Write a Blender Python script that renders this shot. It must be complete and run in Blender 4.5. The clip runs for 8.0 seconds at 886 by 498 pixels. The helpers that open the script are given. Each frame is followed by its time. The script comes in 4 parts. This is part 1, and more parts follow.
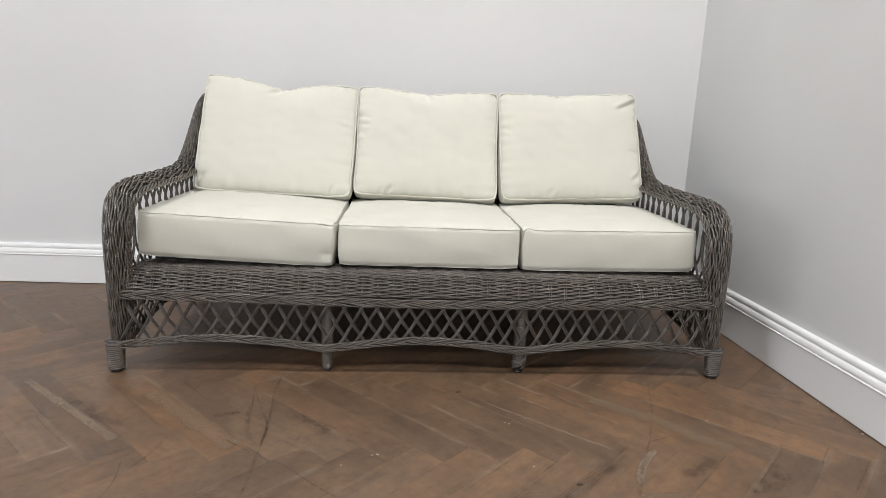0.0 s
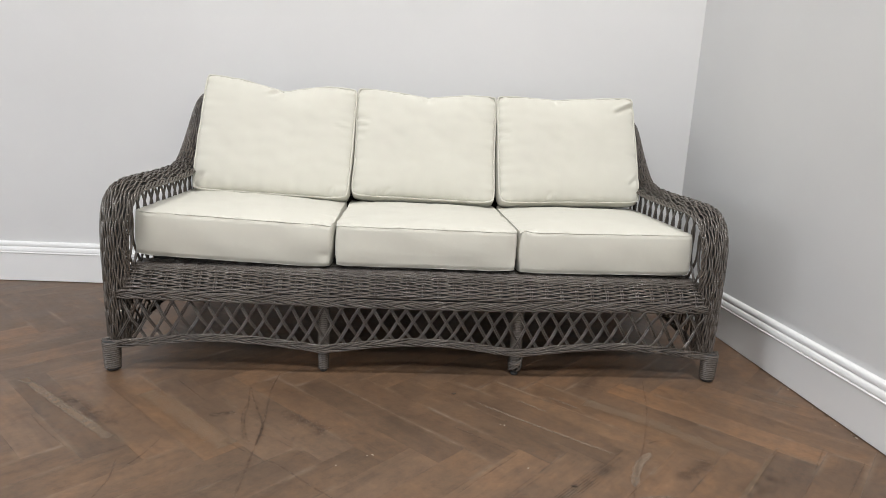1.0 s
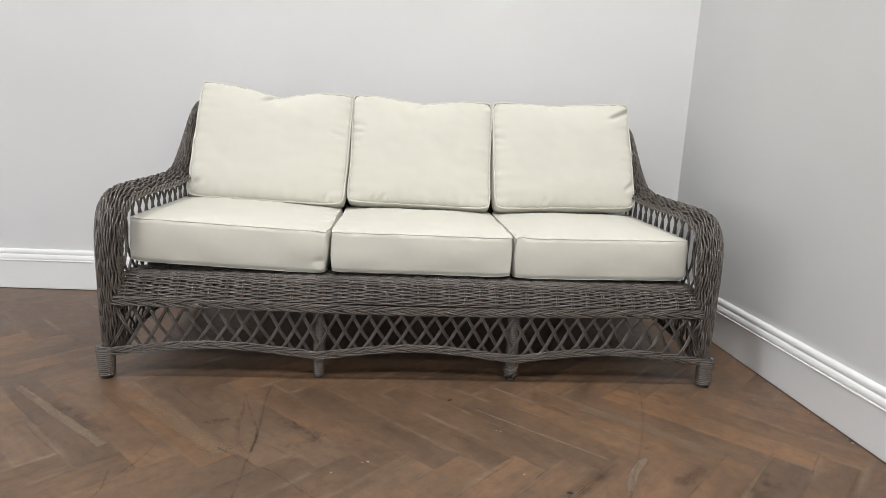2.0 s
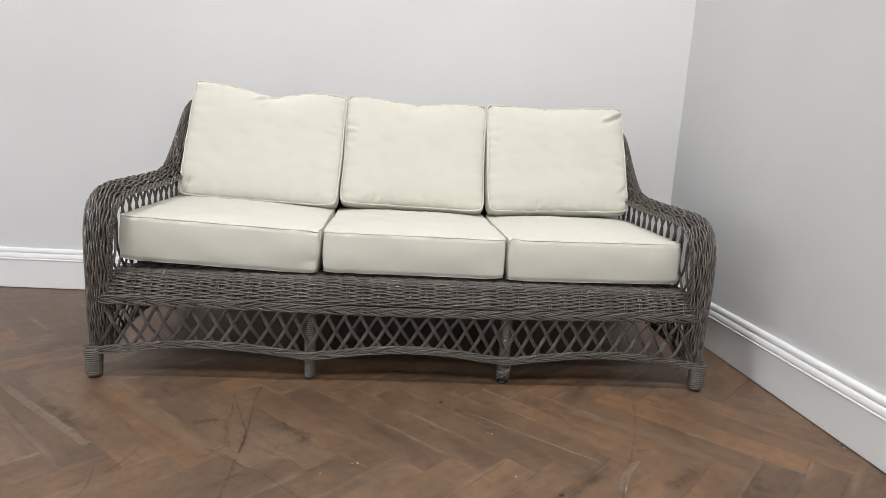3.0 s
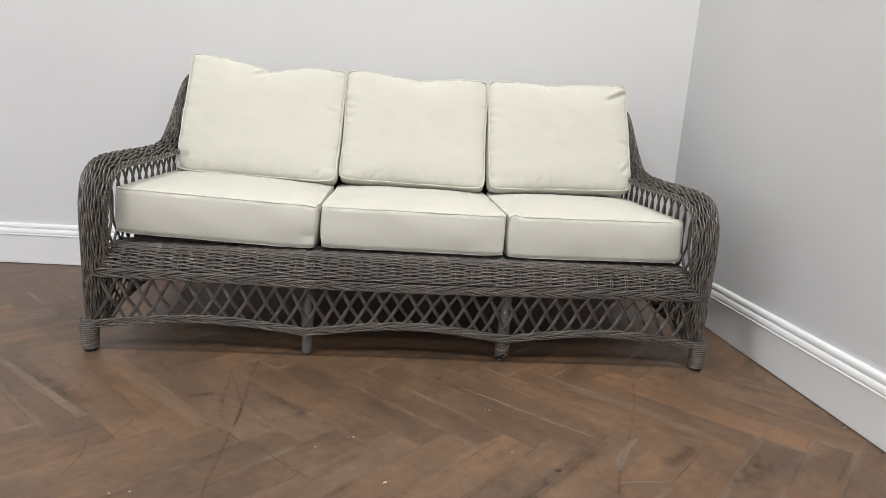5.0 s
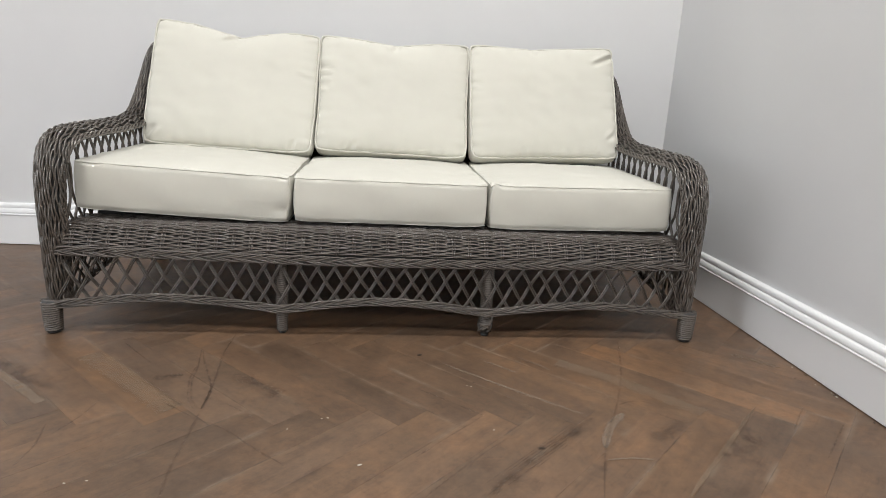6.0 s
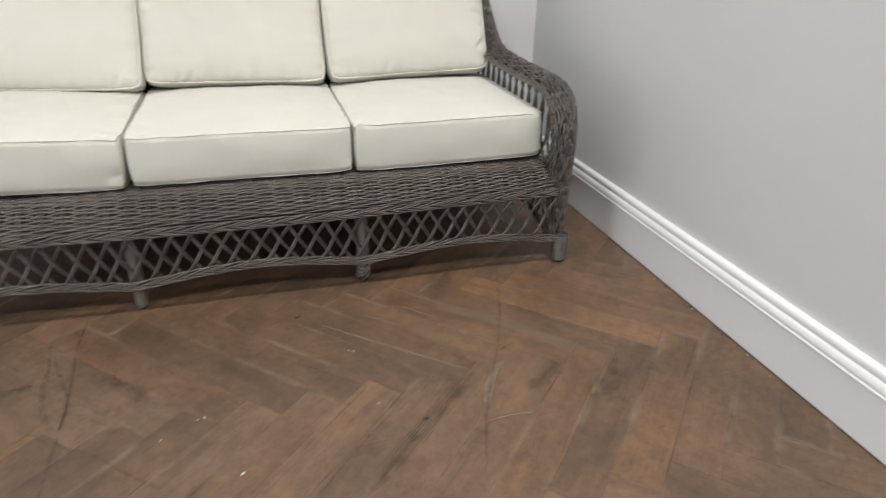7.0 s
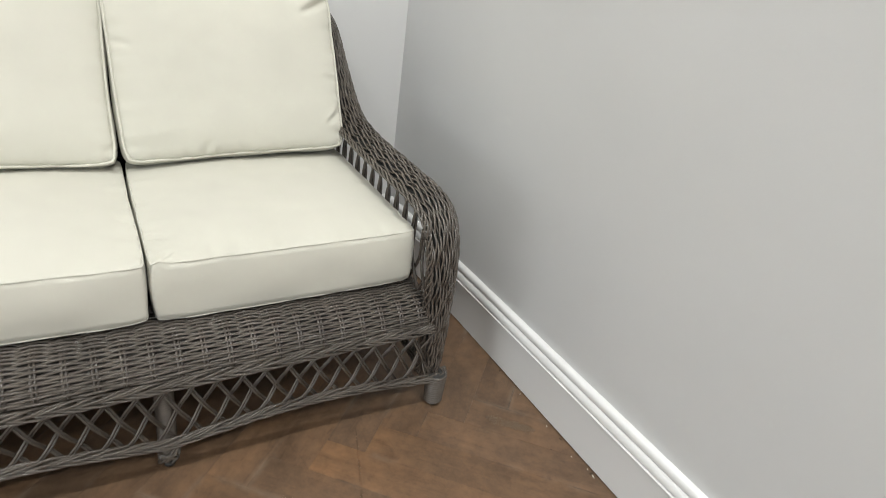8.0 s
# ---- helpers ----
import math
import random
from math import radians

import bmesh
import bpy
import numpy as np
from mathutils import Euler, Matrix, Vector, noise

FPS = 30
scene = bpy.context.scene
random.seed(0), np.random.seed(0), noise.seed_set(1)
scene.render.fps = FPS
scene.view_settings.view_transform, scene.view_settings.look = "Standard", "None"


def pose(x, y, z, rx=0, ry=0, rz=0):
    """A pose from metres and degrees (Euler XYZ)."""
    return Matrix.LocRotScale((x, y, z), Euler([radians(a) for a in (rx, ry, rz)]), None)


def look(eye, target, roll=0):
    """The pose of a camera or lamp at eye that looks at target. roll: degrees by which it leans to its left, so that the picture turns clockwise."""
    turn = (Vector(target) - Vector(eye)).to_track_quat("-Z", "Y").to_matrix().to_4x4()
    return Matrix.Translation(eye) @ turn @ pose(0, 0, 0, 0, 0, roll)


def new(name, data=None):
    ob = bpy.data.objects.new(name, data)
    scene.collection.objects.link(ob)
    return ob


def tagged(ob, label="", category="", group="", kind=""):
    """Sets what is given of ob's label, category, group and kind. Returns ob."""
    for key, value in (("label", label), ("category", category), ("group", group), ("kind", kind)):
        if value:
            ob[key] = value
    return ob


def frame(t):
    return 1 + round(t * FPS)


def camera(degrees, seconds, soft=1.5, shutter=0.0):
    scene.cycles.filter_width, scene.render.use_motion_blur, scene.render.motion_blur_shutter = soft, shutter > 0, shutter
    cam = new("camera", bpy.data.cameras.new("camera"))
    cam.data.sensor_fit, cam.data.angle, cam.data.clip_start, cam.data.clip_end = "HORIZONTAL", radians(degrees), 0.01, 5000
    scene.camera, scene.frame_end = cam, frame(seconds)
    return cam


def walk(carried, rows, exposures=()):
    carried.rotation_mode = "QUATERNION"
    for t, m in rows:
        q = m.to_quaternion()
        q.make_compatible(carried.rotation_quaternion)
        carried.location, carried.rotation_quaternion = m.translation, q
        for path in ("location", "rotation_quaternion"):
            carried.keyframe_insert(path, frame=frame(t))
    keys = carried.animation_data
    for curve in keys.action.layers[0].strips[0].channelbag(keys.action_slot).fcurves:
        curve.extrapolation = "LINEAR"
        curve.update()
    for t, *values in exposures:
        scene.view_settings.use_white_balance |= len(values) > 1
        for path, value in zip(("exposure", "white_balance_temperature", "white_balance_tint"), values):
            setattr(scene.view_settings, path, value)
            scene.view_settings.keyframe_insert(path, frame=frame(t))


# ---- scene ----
cam = camera(71.7, 8.0, 0.45, 0.2)
PATH = [
    (0, (-0.088, -1.91, 0.843), (0.05, 0.04, 0.42), 2.3),
    (0.5, (-0.074, -1.913, 0.841), (0.06, 0.039, 0.425), 2.4),
    (1, (-0.084, -1.916, 0.839), (0.059, 0.035, 0.427), 2.8),
    (1.5, (-0.084, -1.921, 0.837), (0.046, 0.035, 0.442), 2.8),
    (2, (-0.079, -1.916, 0.837), (0.073, 0.04, 0.446), 2.7),
    (2.2, (-0.075, -1.912, 0.825), (0.092, 0.047, 0.456), 3.2),
    (3.3, (-0.078, -1.909, 0.82), (0.1, 0.047, 0.446), 3.5),
    (3.5, (-0.093, -1.91, 0.827), (0.109, 0.044, 0.452), 4.6),
    (4, (-0.072, -1.909, 0.825), (0.127, 0.047, 0.46), 3.6),
    (4.2, (-0.061, -1.904, 0.82), (0.13, 0.051, 0.445), 4.5),
    (5.3, (-0.058, -1.884, 0.768), (0.085, 0.061, 0.322), 3.1),
    (5.5, (-0.051, -1.872, 0.756), (0.093, 0.068, 0.291), 2.4),
    (6, (-0.018, -1.819, 0.76), (0.181, 0.108, 0.265), 3.1),
    (6.2, (-0.019, -1.806, 0.767), (0.193, 0.092, 0.173), 2.1),
    (6.5, (-0.01, -1.756, 0.882), (0.285, 0.075, 0.133), 0.9),
    (6.7, (0.014, -1.737, 0.9), (0.353, 0.07, 0.113), 0.8),
    (7, (0.058, -1.660, 0.985), (0.575, -0.003, 0.096), 1.6),
    (7.3, (0.117, -1.567, 1.054), (0.840, 0.029, 0.199), 2.2),
    (7.5, (0.116, -1.497, 1.109), (0.891, 0.114, 0.329), 3.5),
    (7.6, (0.149, -1.406, 1.124), (1.005, 0.161, 0.341), 5.2),
    (7.7, (0.183, -1.353, 1.122), (1.031, 0.208, 0.319), 4.9),
    (7.8, (0.208, -1.262, 1.128), (1.133, 0.243, 0.304), 8.2),
    (8, (0.252, -1.096, 1.151), (1.185, 0.368, 0.263), 8.5),
]
walk(cam, [(t, look(eye, target, roll)) for t, eye, target, roll in PATH], [(0, 0.18, 6500, 10), (6.2, 0.18, 6500, 10), (7.0, 0.16, 6500, 10), (7.5, 0.16, 6600, 8), (8.0, 0.18, 6600, 6)])


# ---- world, lights, exposure ----
world = bpy.data.worlds.new("world")
scene.world = world
world.use_nodes = True
wn = world.node_tree
sky = wn.nodes.new("ShaderNodeTexSky")
sky.sky_type, sky.sun_disc, sky.sun_elevation, sky.sun_rotation = "NISHITA", False, radians(40), radians(250)
wn.links.new(sky.outputs[0], wn.nodes["Background"].inputs[0])
wn.nodes["Background"].inputs[1].default_value = 0.1

ROOM_W, ROOM_E, ROOM_S, ROOM_N, ROOM_H = -5.0, 1.283, -6.0, 0.985, 4.6
BACK_SLOPE = -0.015          # the back wall runs a little out of square


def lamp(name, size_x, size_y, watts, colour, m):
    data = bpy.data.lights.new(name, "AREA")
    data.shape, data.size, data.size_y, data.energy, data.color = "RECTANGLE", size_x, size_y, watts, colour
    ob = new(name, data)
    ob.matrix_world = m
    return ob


# West window is unseen, inferred from the cool daylight on the left.
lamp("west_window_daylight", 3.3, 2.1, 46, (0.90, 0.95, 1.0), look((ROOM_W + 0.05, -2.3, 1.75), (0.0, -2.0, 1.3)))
# Fill added behind the camera to lift the sofa's front faces.
lamp("south_fill_light", 1.8, 1.5, 8, (0.97, 0.985, 1.0), look((-0.05, ROOM_S + 0.05, 1.7), (0.2, 0, 0.8)))
# Unseen ceiling lights; the pair at -3.9 is fill added for the cushion fronts.
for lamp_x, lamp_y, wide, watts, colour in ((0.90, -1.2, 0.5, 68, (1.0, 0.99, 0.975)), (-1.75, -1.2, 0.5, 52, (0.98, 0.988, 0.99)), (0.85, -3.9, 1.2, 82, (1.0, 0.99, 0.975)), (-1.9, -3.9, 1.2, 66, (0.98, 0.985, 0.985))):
    lamp("unseen_ceiling_light", wide, 0.3, watts, colour, look((lamp_x, lamp_y, ROOM_H - 0.06), (lamp_x, lamp_y + 0.01, 0)))


# ---- materials ----
def material(name, rough=0.5, metal=0.0):
    m = bpy.data.materials.new(name)
    m.use_nodes = True
    nt = m.node_tree
    b = nt.nodes["Principled BSDF"]
    b.inputs["Roughness"].default_value, b.inputs["Metallic"].default_value = rough, metal
    return m, nt, b


def node(nt, kind, **values):
    n = nt.nodes.new(kind)
    for k, v in values.items():
        n.inputs[k].default_value = v
    return n


def ramp(nt, stops):
    r = nt.nodes.new("ShaderNodeValToRGB")
    e = r.color_ramp.elements
    e[0].position, e[0].color = stops[0][0], (*stops[0][1], 1)
    e[1].position, e[1].color = stops[-1][0], (*stops[-1][1], 1)
    for pos, col in stops[1:-1]:
        x = e.new(pos)
        x.color = (*col, 1)
    return r


def mapped(nt, source, scale):
    c = nt.nodes.new("ShaderNodeTexCoord")
    m = node(nt, "ShaderNodeMapping", Scale=scale)
    nt.links.new(c.outputs[source], m.inputs["Vector"])
    return m


def mix(nt, fac, a, b, mode="MIX"):
    x = nt.nodes.new("ShaderNodeMix")
    x.data_type, x.blend_type = "RGBA", mode
    for socket, value in ((x.inputs[0], fac), (x.inputs[6], a), (x.inputs[7], b)):
        if isinstance(value, bpy.types.NodeSocket):
            nt.links.new(value, socket)
        else:
            socket.default_value = value if isinstance(value, (int, float)) else (*value, 1)
    return x.outputs[2]


def bump(nt, b, height, strength, distance):
    n = node(nt, "ShaderNodeBump", Strength=strength, Distance=distance)
    nt.links.new(height, n.inputs["Height"])
    if b.inputs["Normal"].is_linked:
        nt.links.new(b.inputs["Normal"].links[0].from_socket, n.inputs["Normal"])
    nt.links.new(n.outputs[0], b.inputs["Normal"])


def paint(name, colour, rough, grain=220, depth=0.0006, mottle=0.03):
    m, nt, b = material(name, rough)
    co = mapped(nt, "Object", (1, 1, 1))
    big = node(nt, "ShaderNodeTexNoise", Scale=1.7, Detail=4.0)
    fine = node(nt, "ShaderNodeTexNoise", Scale=float(grain), Detail=3.0)
    for t in (big, fine):
        nt.links.new(co.outputs[0], t.inputs["Vector"])
    r = ramp(nt, [(0.3, tuple(c * (1 - mottle) for c in colour)), (0.7, tuple(min(1, c * (1 + mottle)) for c in colour))])
    nt.links.new(big.outputs[0], r.inputs[0])
    nt.links.new(r.outputs[0], b.inputs["Base Color"])
    bump(nt, b, fine.outputs[0], 0.25, depth)
    return m


def wicker(name, tones, rough=0.42):
    m, nt, b = material(name, rough)
    b.inputs["Specular IOR Level"].default_value = 1.0
    uv = mapped(nt, "UV", (34, 5, 1))
    line = node(nt, "ShaderNodeTexNoise", Scale=1.0, Detail=3.0)
    nt.links.new(uv.outputs[0], line.inputs["Vector"])
    co = mapped(nt, "Object", (9, 9, 9))
    patch = node(nt, "ShaderNodeTexNoise", Scale=1.0, Detail=3.0)
    nt.links.new(co.outputs[0], patch.inputs["Vector"])
    geo = nt.nodes.new("ShaderNodeNewGeometry")
    isl = ramp(nt, [(0.0, tones[0]), (0.5, tones[1]), (1.0, tones[2])])
    nt.links.new(geo.outputs["Random Per Island"], isl.inputs[0])
    pr = ramp(nt, [(0.35, (0.78, 0.76, 0.74)), (0.7, (1.12, 1.1, 1.08))])
    nt.links.new(patch.outputs[0], pr.inputs[0])
    lr = ramp(nt, [(0.38, (0.62, 0.6, 0.58)), (0.62, (1.15, 1.14, 1.12))])
    nt.links.new(line.outputs[0], lr.inputs[0])
    c = mix(nt, 1.0, isl.outputs[0], pr.outputs[0], "MULTIPLY")
    c = mix(nt, 0.75, c, lr.outputs[0], "MULTIPLY")
    sep = nt.nodes.new("ShaderNodeSeparateXYZ")
    raw = nt.nodes.new("ShaderNodeTexCoord")
    nt.links.new(raw.outputs["UV"], sep.inputs[0])
    rib = nt.nodes.new("ShaderNodeMath")
    rib.operation = "MULTIPLY"
    rib.inputs[1].default_value = 2 * math.pi * 4
    nt.links.new(sep.outputs[0], rib.inputs[0])
    wave = nt.nodes.new("ShaderNodeMath")
    wave.operation = "SINE"
    nt.links.new(rib.outputs[0], wave.inputs[0])
    lift = nt.nodes.new("ShaderNodeMapRange")
    lift.inputs[1].default_value, lift.inputs[2].default_value = -1.0, 1.0
    nt.links.new(wave.outputs[0], lift.inputs[0])
    # Shading of the ribs put into colour: hollows darkened, crests lightened.
    rib_shade = ramp(nt, [(0.05, (0.45, 0.43, 0.42)), (0.5, (1.0, 1.0, 1.0)), (0.9, (1.25, 1.24, 1.22))])
    nt.links.new(lift.outputs[0], rib_shade.inputs[0])
    c = mix(nt, 0.45, c, rib_shade.outputs[0], "MULTIPLY")
    bump(nt, b, lift.outputs[0], 0.5, 0.0008)
    nt.links.new(c, b.inputs["Base Color"])
    bump(nt, b, line.outputs[0], 0.35, 0.001)
    return m


def fabric(name, colour):
    m, nt, b = material(name, 0.85)
    b.inputs["Sheen Weight"].default_value = 0.12
    co = mapped(nt, "Object", (1, 1, 1))
    big = node(nt, "ShaderNodeTexNoise", Scale=5.0, Detail=5.0)
    slub = node(nt, "ShaderNodeTexNoise", Scale=420.0, Detail=2.0)
    fold = node(nt, "ShaderNodeTexNoise", Scale=13.0, Detail=3.0, Distortion=0.8)
    for t in (big, slub, fold):
        nt.links.new(co.outputs[0], t.inputs["Vector"])
    r = ramp(nt, [(0.3, tuple(c * 0.96 for c in colour)), (0.7, tuple(min(1, c * 1.02) for c in colour))])
    nt.links.new(big.outputs[0], r.inputs[0])
    nt.links.new(r.outputs[0], b.inputs["Base Color"])
    bump(nt, b, fold.outputs[0], 0.06, 0.006)
    bump(nt, b, slub.outputs[0], 0.3, 0.0006)
    return m


def plank_wood(name, tint=(1, 1, 1)):
    m, nt, b = material(name, 0.55)
    b.inputs["Specular IOR Level"].default_value = 0.5
    info = nt.nodes.new("ShaderNodeObjectInfo")
    co = nt.nodes.new("ShaderNodeTexCoord")
    geo = nt.nodes.new("ShaderNodeNewGeometry")
    shift = nt.nodes.new("ShaderNodeVectorMath")
    shift.operation = "MULTIPLY_ADD"
    comb = nt.nodes.new("ShaderNodeCombineXYZ")
    rnd = nt.nodes.new("ShaderNodeMath")
    rnd.operation = "ADD"
    nt.links.new(info.outputs["Random"], rnd.inputs[0])
    nt.links.new(geo.outputs["Random Per Island"], rnd.inputs[1])
    frac = nt.nodes.new("ShaderNodeMath")
    frac.operation = "FRACT"
    nt.links.new(rnd.outputs[0], frac.inputs[0])
    for i in range(3):
        nt.links.new(frac.outputs[0], comb.inputs[i])
    nt.links.new(comb.outputs[0], shift.inputs[0])
    shift.inputs[1].default_value = (37, 53, 11)
    nt.links.new(co.outputs["UV"], shift.inputs[2])

    def grain(scale, detail, dist, rough=0.6):
        mp = node(nt, "ShaderNodeMapping", Scale=scale)
        nt.links.new(shift.outputs[0], mp.inputs["Vector"])
        n = node(nt, "ShaderNodeTexNoise", Scale=1.0, Detail=detail, Distortion=dist, Roughness=rough)
        nt.links.new(mp.outputs[0], n.inputs["Vector"])
        return n.outputs[0]

    tones = ((0.0, (0.092, 0.062, 0.042)), (0.2, (0.132, 0.086, 0.056)), (0.42, (0.102, 0.069, 0.047)), (0.62, (0.146, 0.094, 0.060)), (0.82, (0.110, 0.075, 0.052)), (1.0, (0.136, 0.088, 0.056)))
    tone = ramp(nt, [(at, tuple(c * k * d for c, k, d in zip(col, tint, (0.995, 0.92, 0.84)))) for at, col in tones])
    nt.links.new(frac.outputs[0], tone.inputs[0])
    streak = ramp(nt, [(0.28, (0.76, 0.74, 0.72)), (0.5, (1.0, 1.0, 1.0)), (0.75, (1.16, 1.13, 1.08))])
    nt.links.new(grain((2.2, 38, 1), 6.0, 0.8, 0.7), streak.inputs[0])
    cloud = ramp(nt, [(0.30, (0.70, 0.69, 0.68)), (0.48, (1.0, 1.0, 1.0)), (0.68, (1.28, 1.24, 1.18))])
    nt.links.new(grain((2.2, 9, 1), 9.0, 0.9, 0.66), cloud.inputs[0])
    pores = ramp(nt, [(0.30, (0.5, 0.47, 0.45)), (0.40, (1.0, 1.0, 1.0))])
    nt.links.new(grain((14, 150, 1), 3.0, 0.3), pores.inputs[0])
    dirt_co = node(nt, "ShaderNodeMapping", Scale=(4.2, 4.2, 4.2))
    nt.links.new(geo.outputs["Position"], dirt_co.inputs["Vector"])
    dirt_n = node(nt, "ShaderNodeTexNoise", Scale=1.0, Detail=10.0, Roughness=0.72, Distortion=0.3)
    nt.links.new(dirt_co.outputs[0], dirt_n.inputs["Vector"])
    dirt = ramp(nt, [(0.34, (0.78, 0.80, 0.82)), (0.5, (1.0, 1.0, 1.0)), (0.64, (1.26, 1.20, 1.11))])
    nt.links.new(dirt_n.outputs[0], dirt.inputs[0])
    speck_co = node(nt, "ShaderNodeMapping", Scale=(26, 26, 26))
    nt.links.new(geo.outputs["Position"], speck_co.inputs["Vector"])
    speck_n = node(nt, "ShaderNodeTexNoise", Scale=1.0, Detail=8.0, Roughness=0.8)
    nt.links.new(speck_co.outputs[0], speck_n.inputs["Vector"])
    speck = ramp(nt, [(0.34, (0.68, 0.67, 0.66)), (0.5, (1.0, 1.0, 1.0)), (0.66, (1.28, 1.26, 1.22))])
    nt.links.new(speck_n.outputs[0], speck.inputs[0])
    stain_co = node(nt, "ShaderNodeMapping", Scale=(11, 11, 11), Location=(3.1, 7.7, 0))
    nt.links.new(geo.outputs["Position"], stain_co.inputs["Vector"])
    stain_n = node(nt, "ShaderNodeTexNoise", Scale=1.0, Detail=5.0, Roughness=0.6, Distortion=0.8)
    nt.links.new(stain_co.outputs[0], stain_n.inputs["Vector"])
    stain = ramp(nt, [(0.60, (1.0, 1.0, 1.0)), (0.74, (0.72, 0.70, 0.69))])
    nt.links.new(stain_n.outputs[0], stain.inputs[0])
    scratch_co = node(nt, "ShaderNodeMapping", Scale=(5, 210, 5), Rotation=(0, 0, 0.4))
    nt.links.new(geo.outputs["Position"], scratch_co.inputs["Vector"])
    scratch_n = node(nt, "ShaderNodeTexNoise", Scale=1.0, Detail=3.0, Distortion=0.4)
    nt.links.new(scratch_co.outputs[0], scratch_n.inputs["Vector"])
    scratch = ramp(nt, [(0.66, (1.0, 1.0, 1.0)), (0.76, (1.5, 1.42, 1.3))])
    nt.links.new(scratch_n.outputs[0], scratch.inputs[0])
    # board edges: worn pale in stretches, with dirt caught in the joint here and there
    sep = nt.nodes.new("ShaderNodeSeparateXYZ")
    nt.links.new(co.outputs["UV"], sep.inputs[0])
    side = nt.nodes.new("ShaderNodeMath")
    side.operation = "ABSOLUTE"
    nt.links.new(sep.outputs[1], side.inputs[0])
    end = nt.nodes.new("ShaderNodeMath")
    end.operation = "ABSOLUTE"
    nt.links.new(sep.outputs[0], end.inputs[0])
    end_in = nt.nodes.new("ShaderNodeMath")
    end_in.operation = "SUBTRACT"
    end_in.inputs[1].default_value = 0.2525
    nt.links.new(end.outputs[0], end_in.inputs[0])
    rim = nt.nodes.new("ShaderNodeMath")
    rim.operation = "MAXIMUM"
    nt.links.new(side.outputs[0], rim.inputs[0])
    nt.links.new(end_in.outputs[0], rim.inputs[1])

    def band(lo, hi, scale, seed, n_lo, n_hi):
        edge = nt.nodes.new("ShaderNodeMapRange")
        edge.inputs[1].default_value, edge.inputs[2].default_value = lo, hi
        nt.links.new(rim.outputs[0], edge.inputs[0])
        where = node(nt, "ShaderNodeMapping", Scale=(scale, scale, scale), Location=(seed, seed * 2, 0))
        nt.links.new(geo.outputs["Position"], where.inputs["Vector"])
        n = node(nt, "ShaderNodeTexNoise", Scale=1.0, Detail=5.0, Roughness=0.65)
        nt.links.new(where.outputs[0], n.inputs["Vector"])
        keep = nt.nodes.new("ShaderNodeMapRange")
        keep.inputs[1].default_value, keep.inputs[2].default_value = n_lo, n_hi
        nt.links.new(n.outputs[0], keep.inputs[0])
        both = nt.nodes.new("ShaderNodeMath")
        both.operation = "MULTIPLY"
        nt.links.new(edge.outputs[0], both.inputs[0])
        nt.links.new(keep.outputs[0], both.inputs[1])
        return both.outputs[0]

    dent_co = node(nt, "ShaderNodeMapping", Scale=(70, 9, 9), Rotation=(0, 0, -0.55))
    nt.links.new(geo.outputs["Position"], dent_co.inputs["Vector"])
    dent_n = node(nt, "ShaderNodeTexNoise", Scale=1.0, Detail=4.0, Distortion=0.6)
    nt.links.new(dent_co.outputs[0], dent_n.inputs["Vector"])
    dent = ramp(nt, [(0.27, (0.45, 0.42, 0.40)), (0.36, (1.0, 1.0, 1.0))])
    nt.links.new(dent_n.outputs[0], dent.inputs[0])
    c = mix(nt, 0.5, tone.outputs[0], streak.outputs[0], "MULTIPLY")
    c = mix(nt, 0.15, c, dent.outputs[0], "MULTIPLY")
    c = mix(nt, 0.85, c, cloud.outputs[0], "MULTIPLY")
    c = mix(nt, 0.3, c, pores.outputs[0], "MULTIPLY")
    c = mix(nt, 0.9, c, dirt.outputs[0], "MULTIPLY")
    c = mix(nt, 0.75, c, speck.outputs[0], "MULTIPLY")
    c = mix(nt, 1.0, c, stain.outputs[0], "MULTIPLY")
    c = mix(nt, 0.45, c, scratch.outputs[0], "MULTIPLY")
    c = mix(nt, band(0.038, 0.0495, 5.0, 3.0, 0.5, 0.75), c, (0.20, 0.152, 0.112))
    c = mix(nt, band(0.0470, 0.0502, 8.0, 9.0, 0.53, 0.76), c, (0.046, 0.034, 0.026))
    nt.links.new(c, b.inputs["Base Color"])
    rr = ramp(nt, [(0.3, (0.36, 0.36, 0.36)), (0.7, (0.56, 0.56, 0.56))])
    nt.links.new(dirt_n.outputs[0], rr.inputs[0])
    nt.links.new(rr.outputs[0], b.inputs["Roughness"])
    bump(nt, b, grain((3.0, 90, 1), 4.0, 0.5), 0.22, 0.0010)
    return m


WALL = paint("wall_paint", (0.64, 0.64, 0.64), 0.62)
CEIL = paint("ceiling_paint", (0.78, 0.78, 0.77), 0.8)
WHITE = paint("white_gloss_paint", (0.76, 0.76, 0.76), 0.42, 60, 0.0004, 0.015)
CANE = wicker("grey_brown_wicker", ((0.038, 0.032, 0.028), (0.094, 0.081, 0.071), (0.205, 0.180, 0.159)), 0.27)
# Near black, so gaps between canes get their deep shade from colour.
SHADE_CORE = wicker("shade_dark_wicker_core", ((0.006, 0.005, 0.0045), (0.008, 0.007, 0.006), (0.010, 0.009, 0.008)), 0.9)
CREAM = fabric("cream_cushion_fabric", (0.586, 0.571, 0.503))
PIPE = fabric("cream_piping_fabric", (0.586, 0.571, 0.503))
WOOD = plank_wood("worn_oak")
ORANGE_WOOD = plank_wood("warm_worn_oak", (1.10, 1.05, 0.97))
DARK_WOOD = plank_wood("dark_worn_oak", (0.89, 0.89, 0.90))
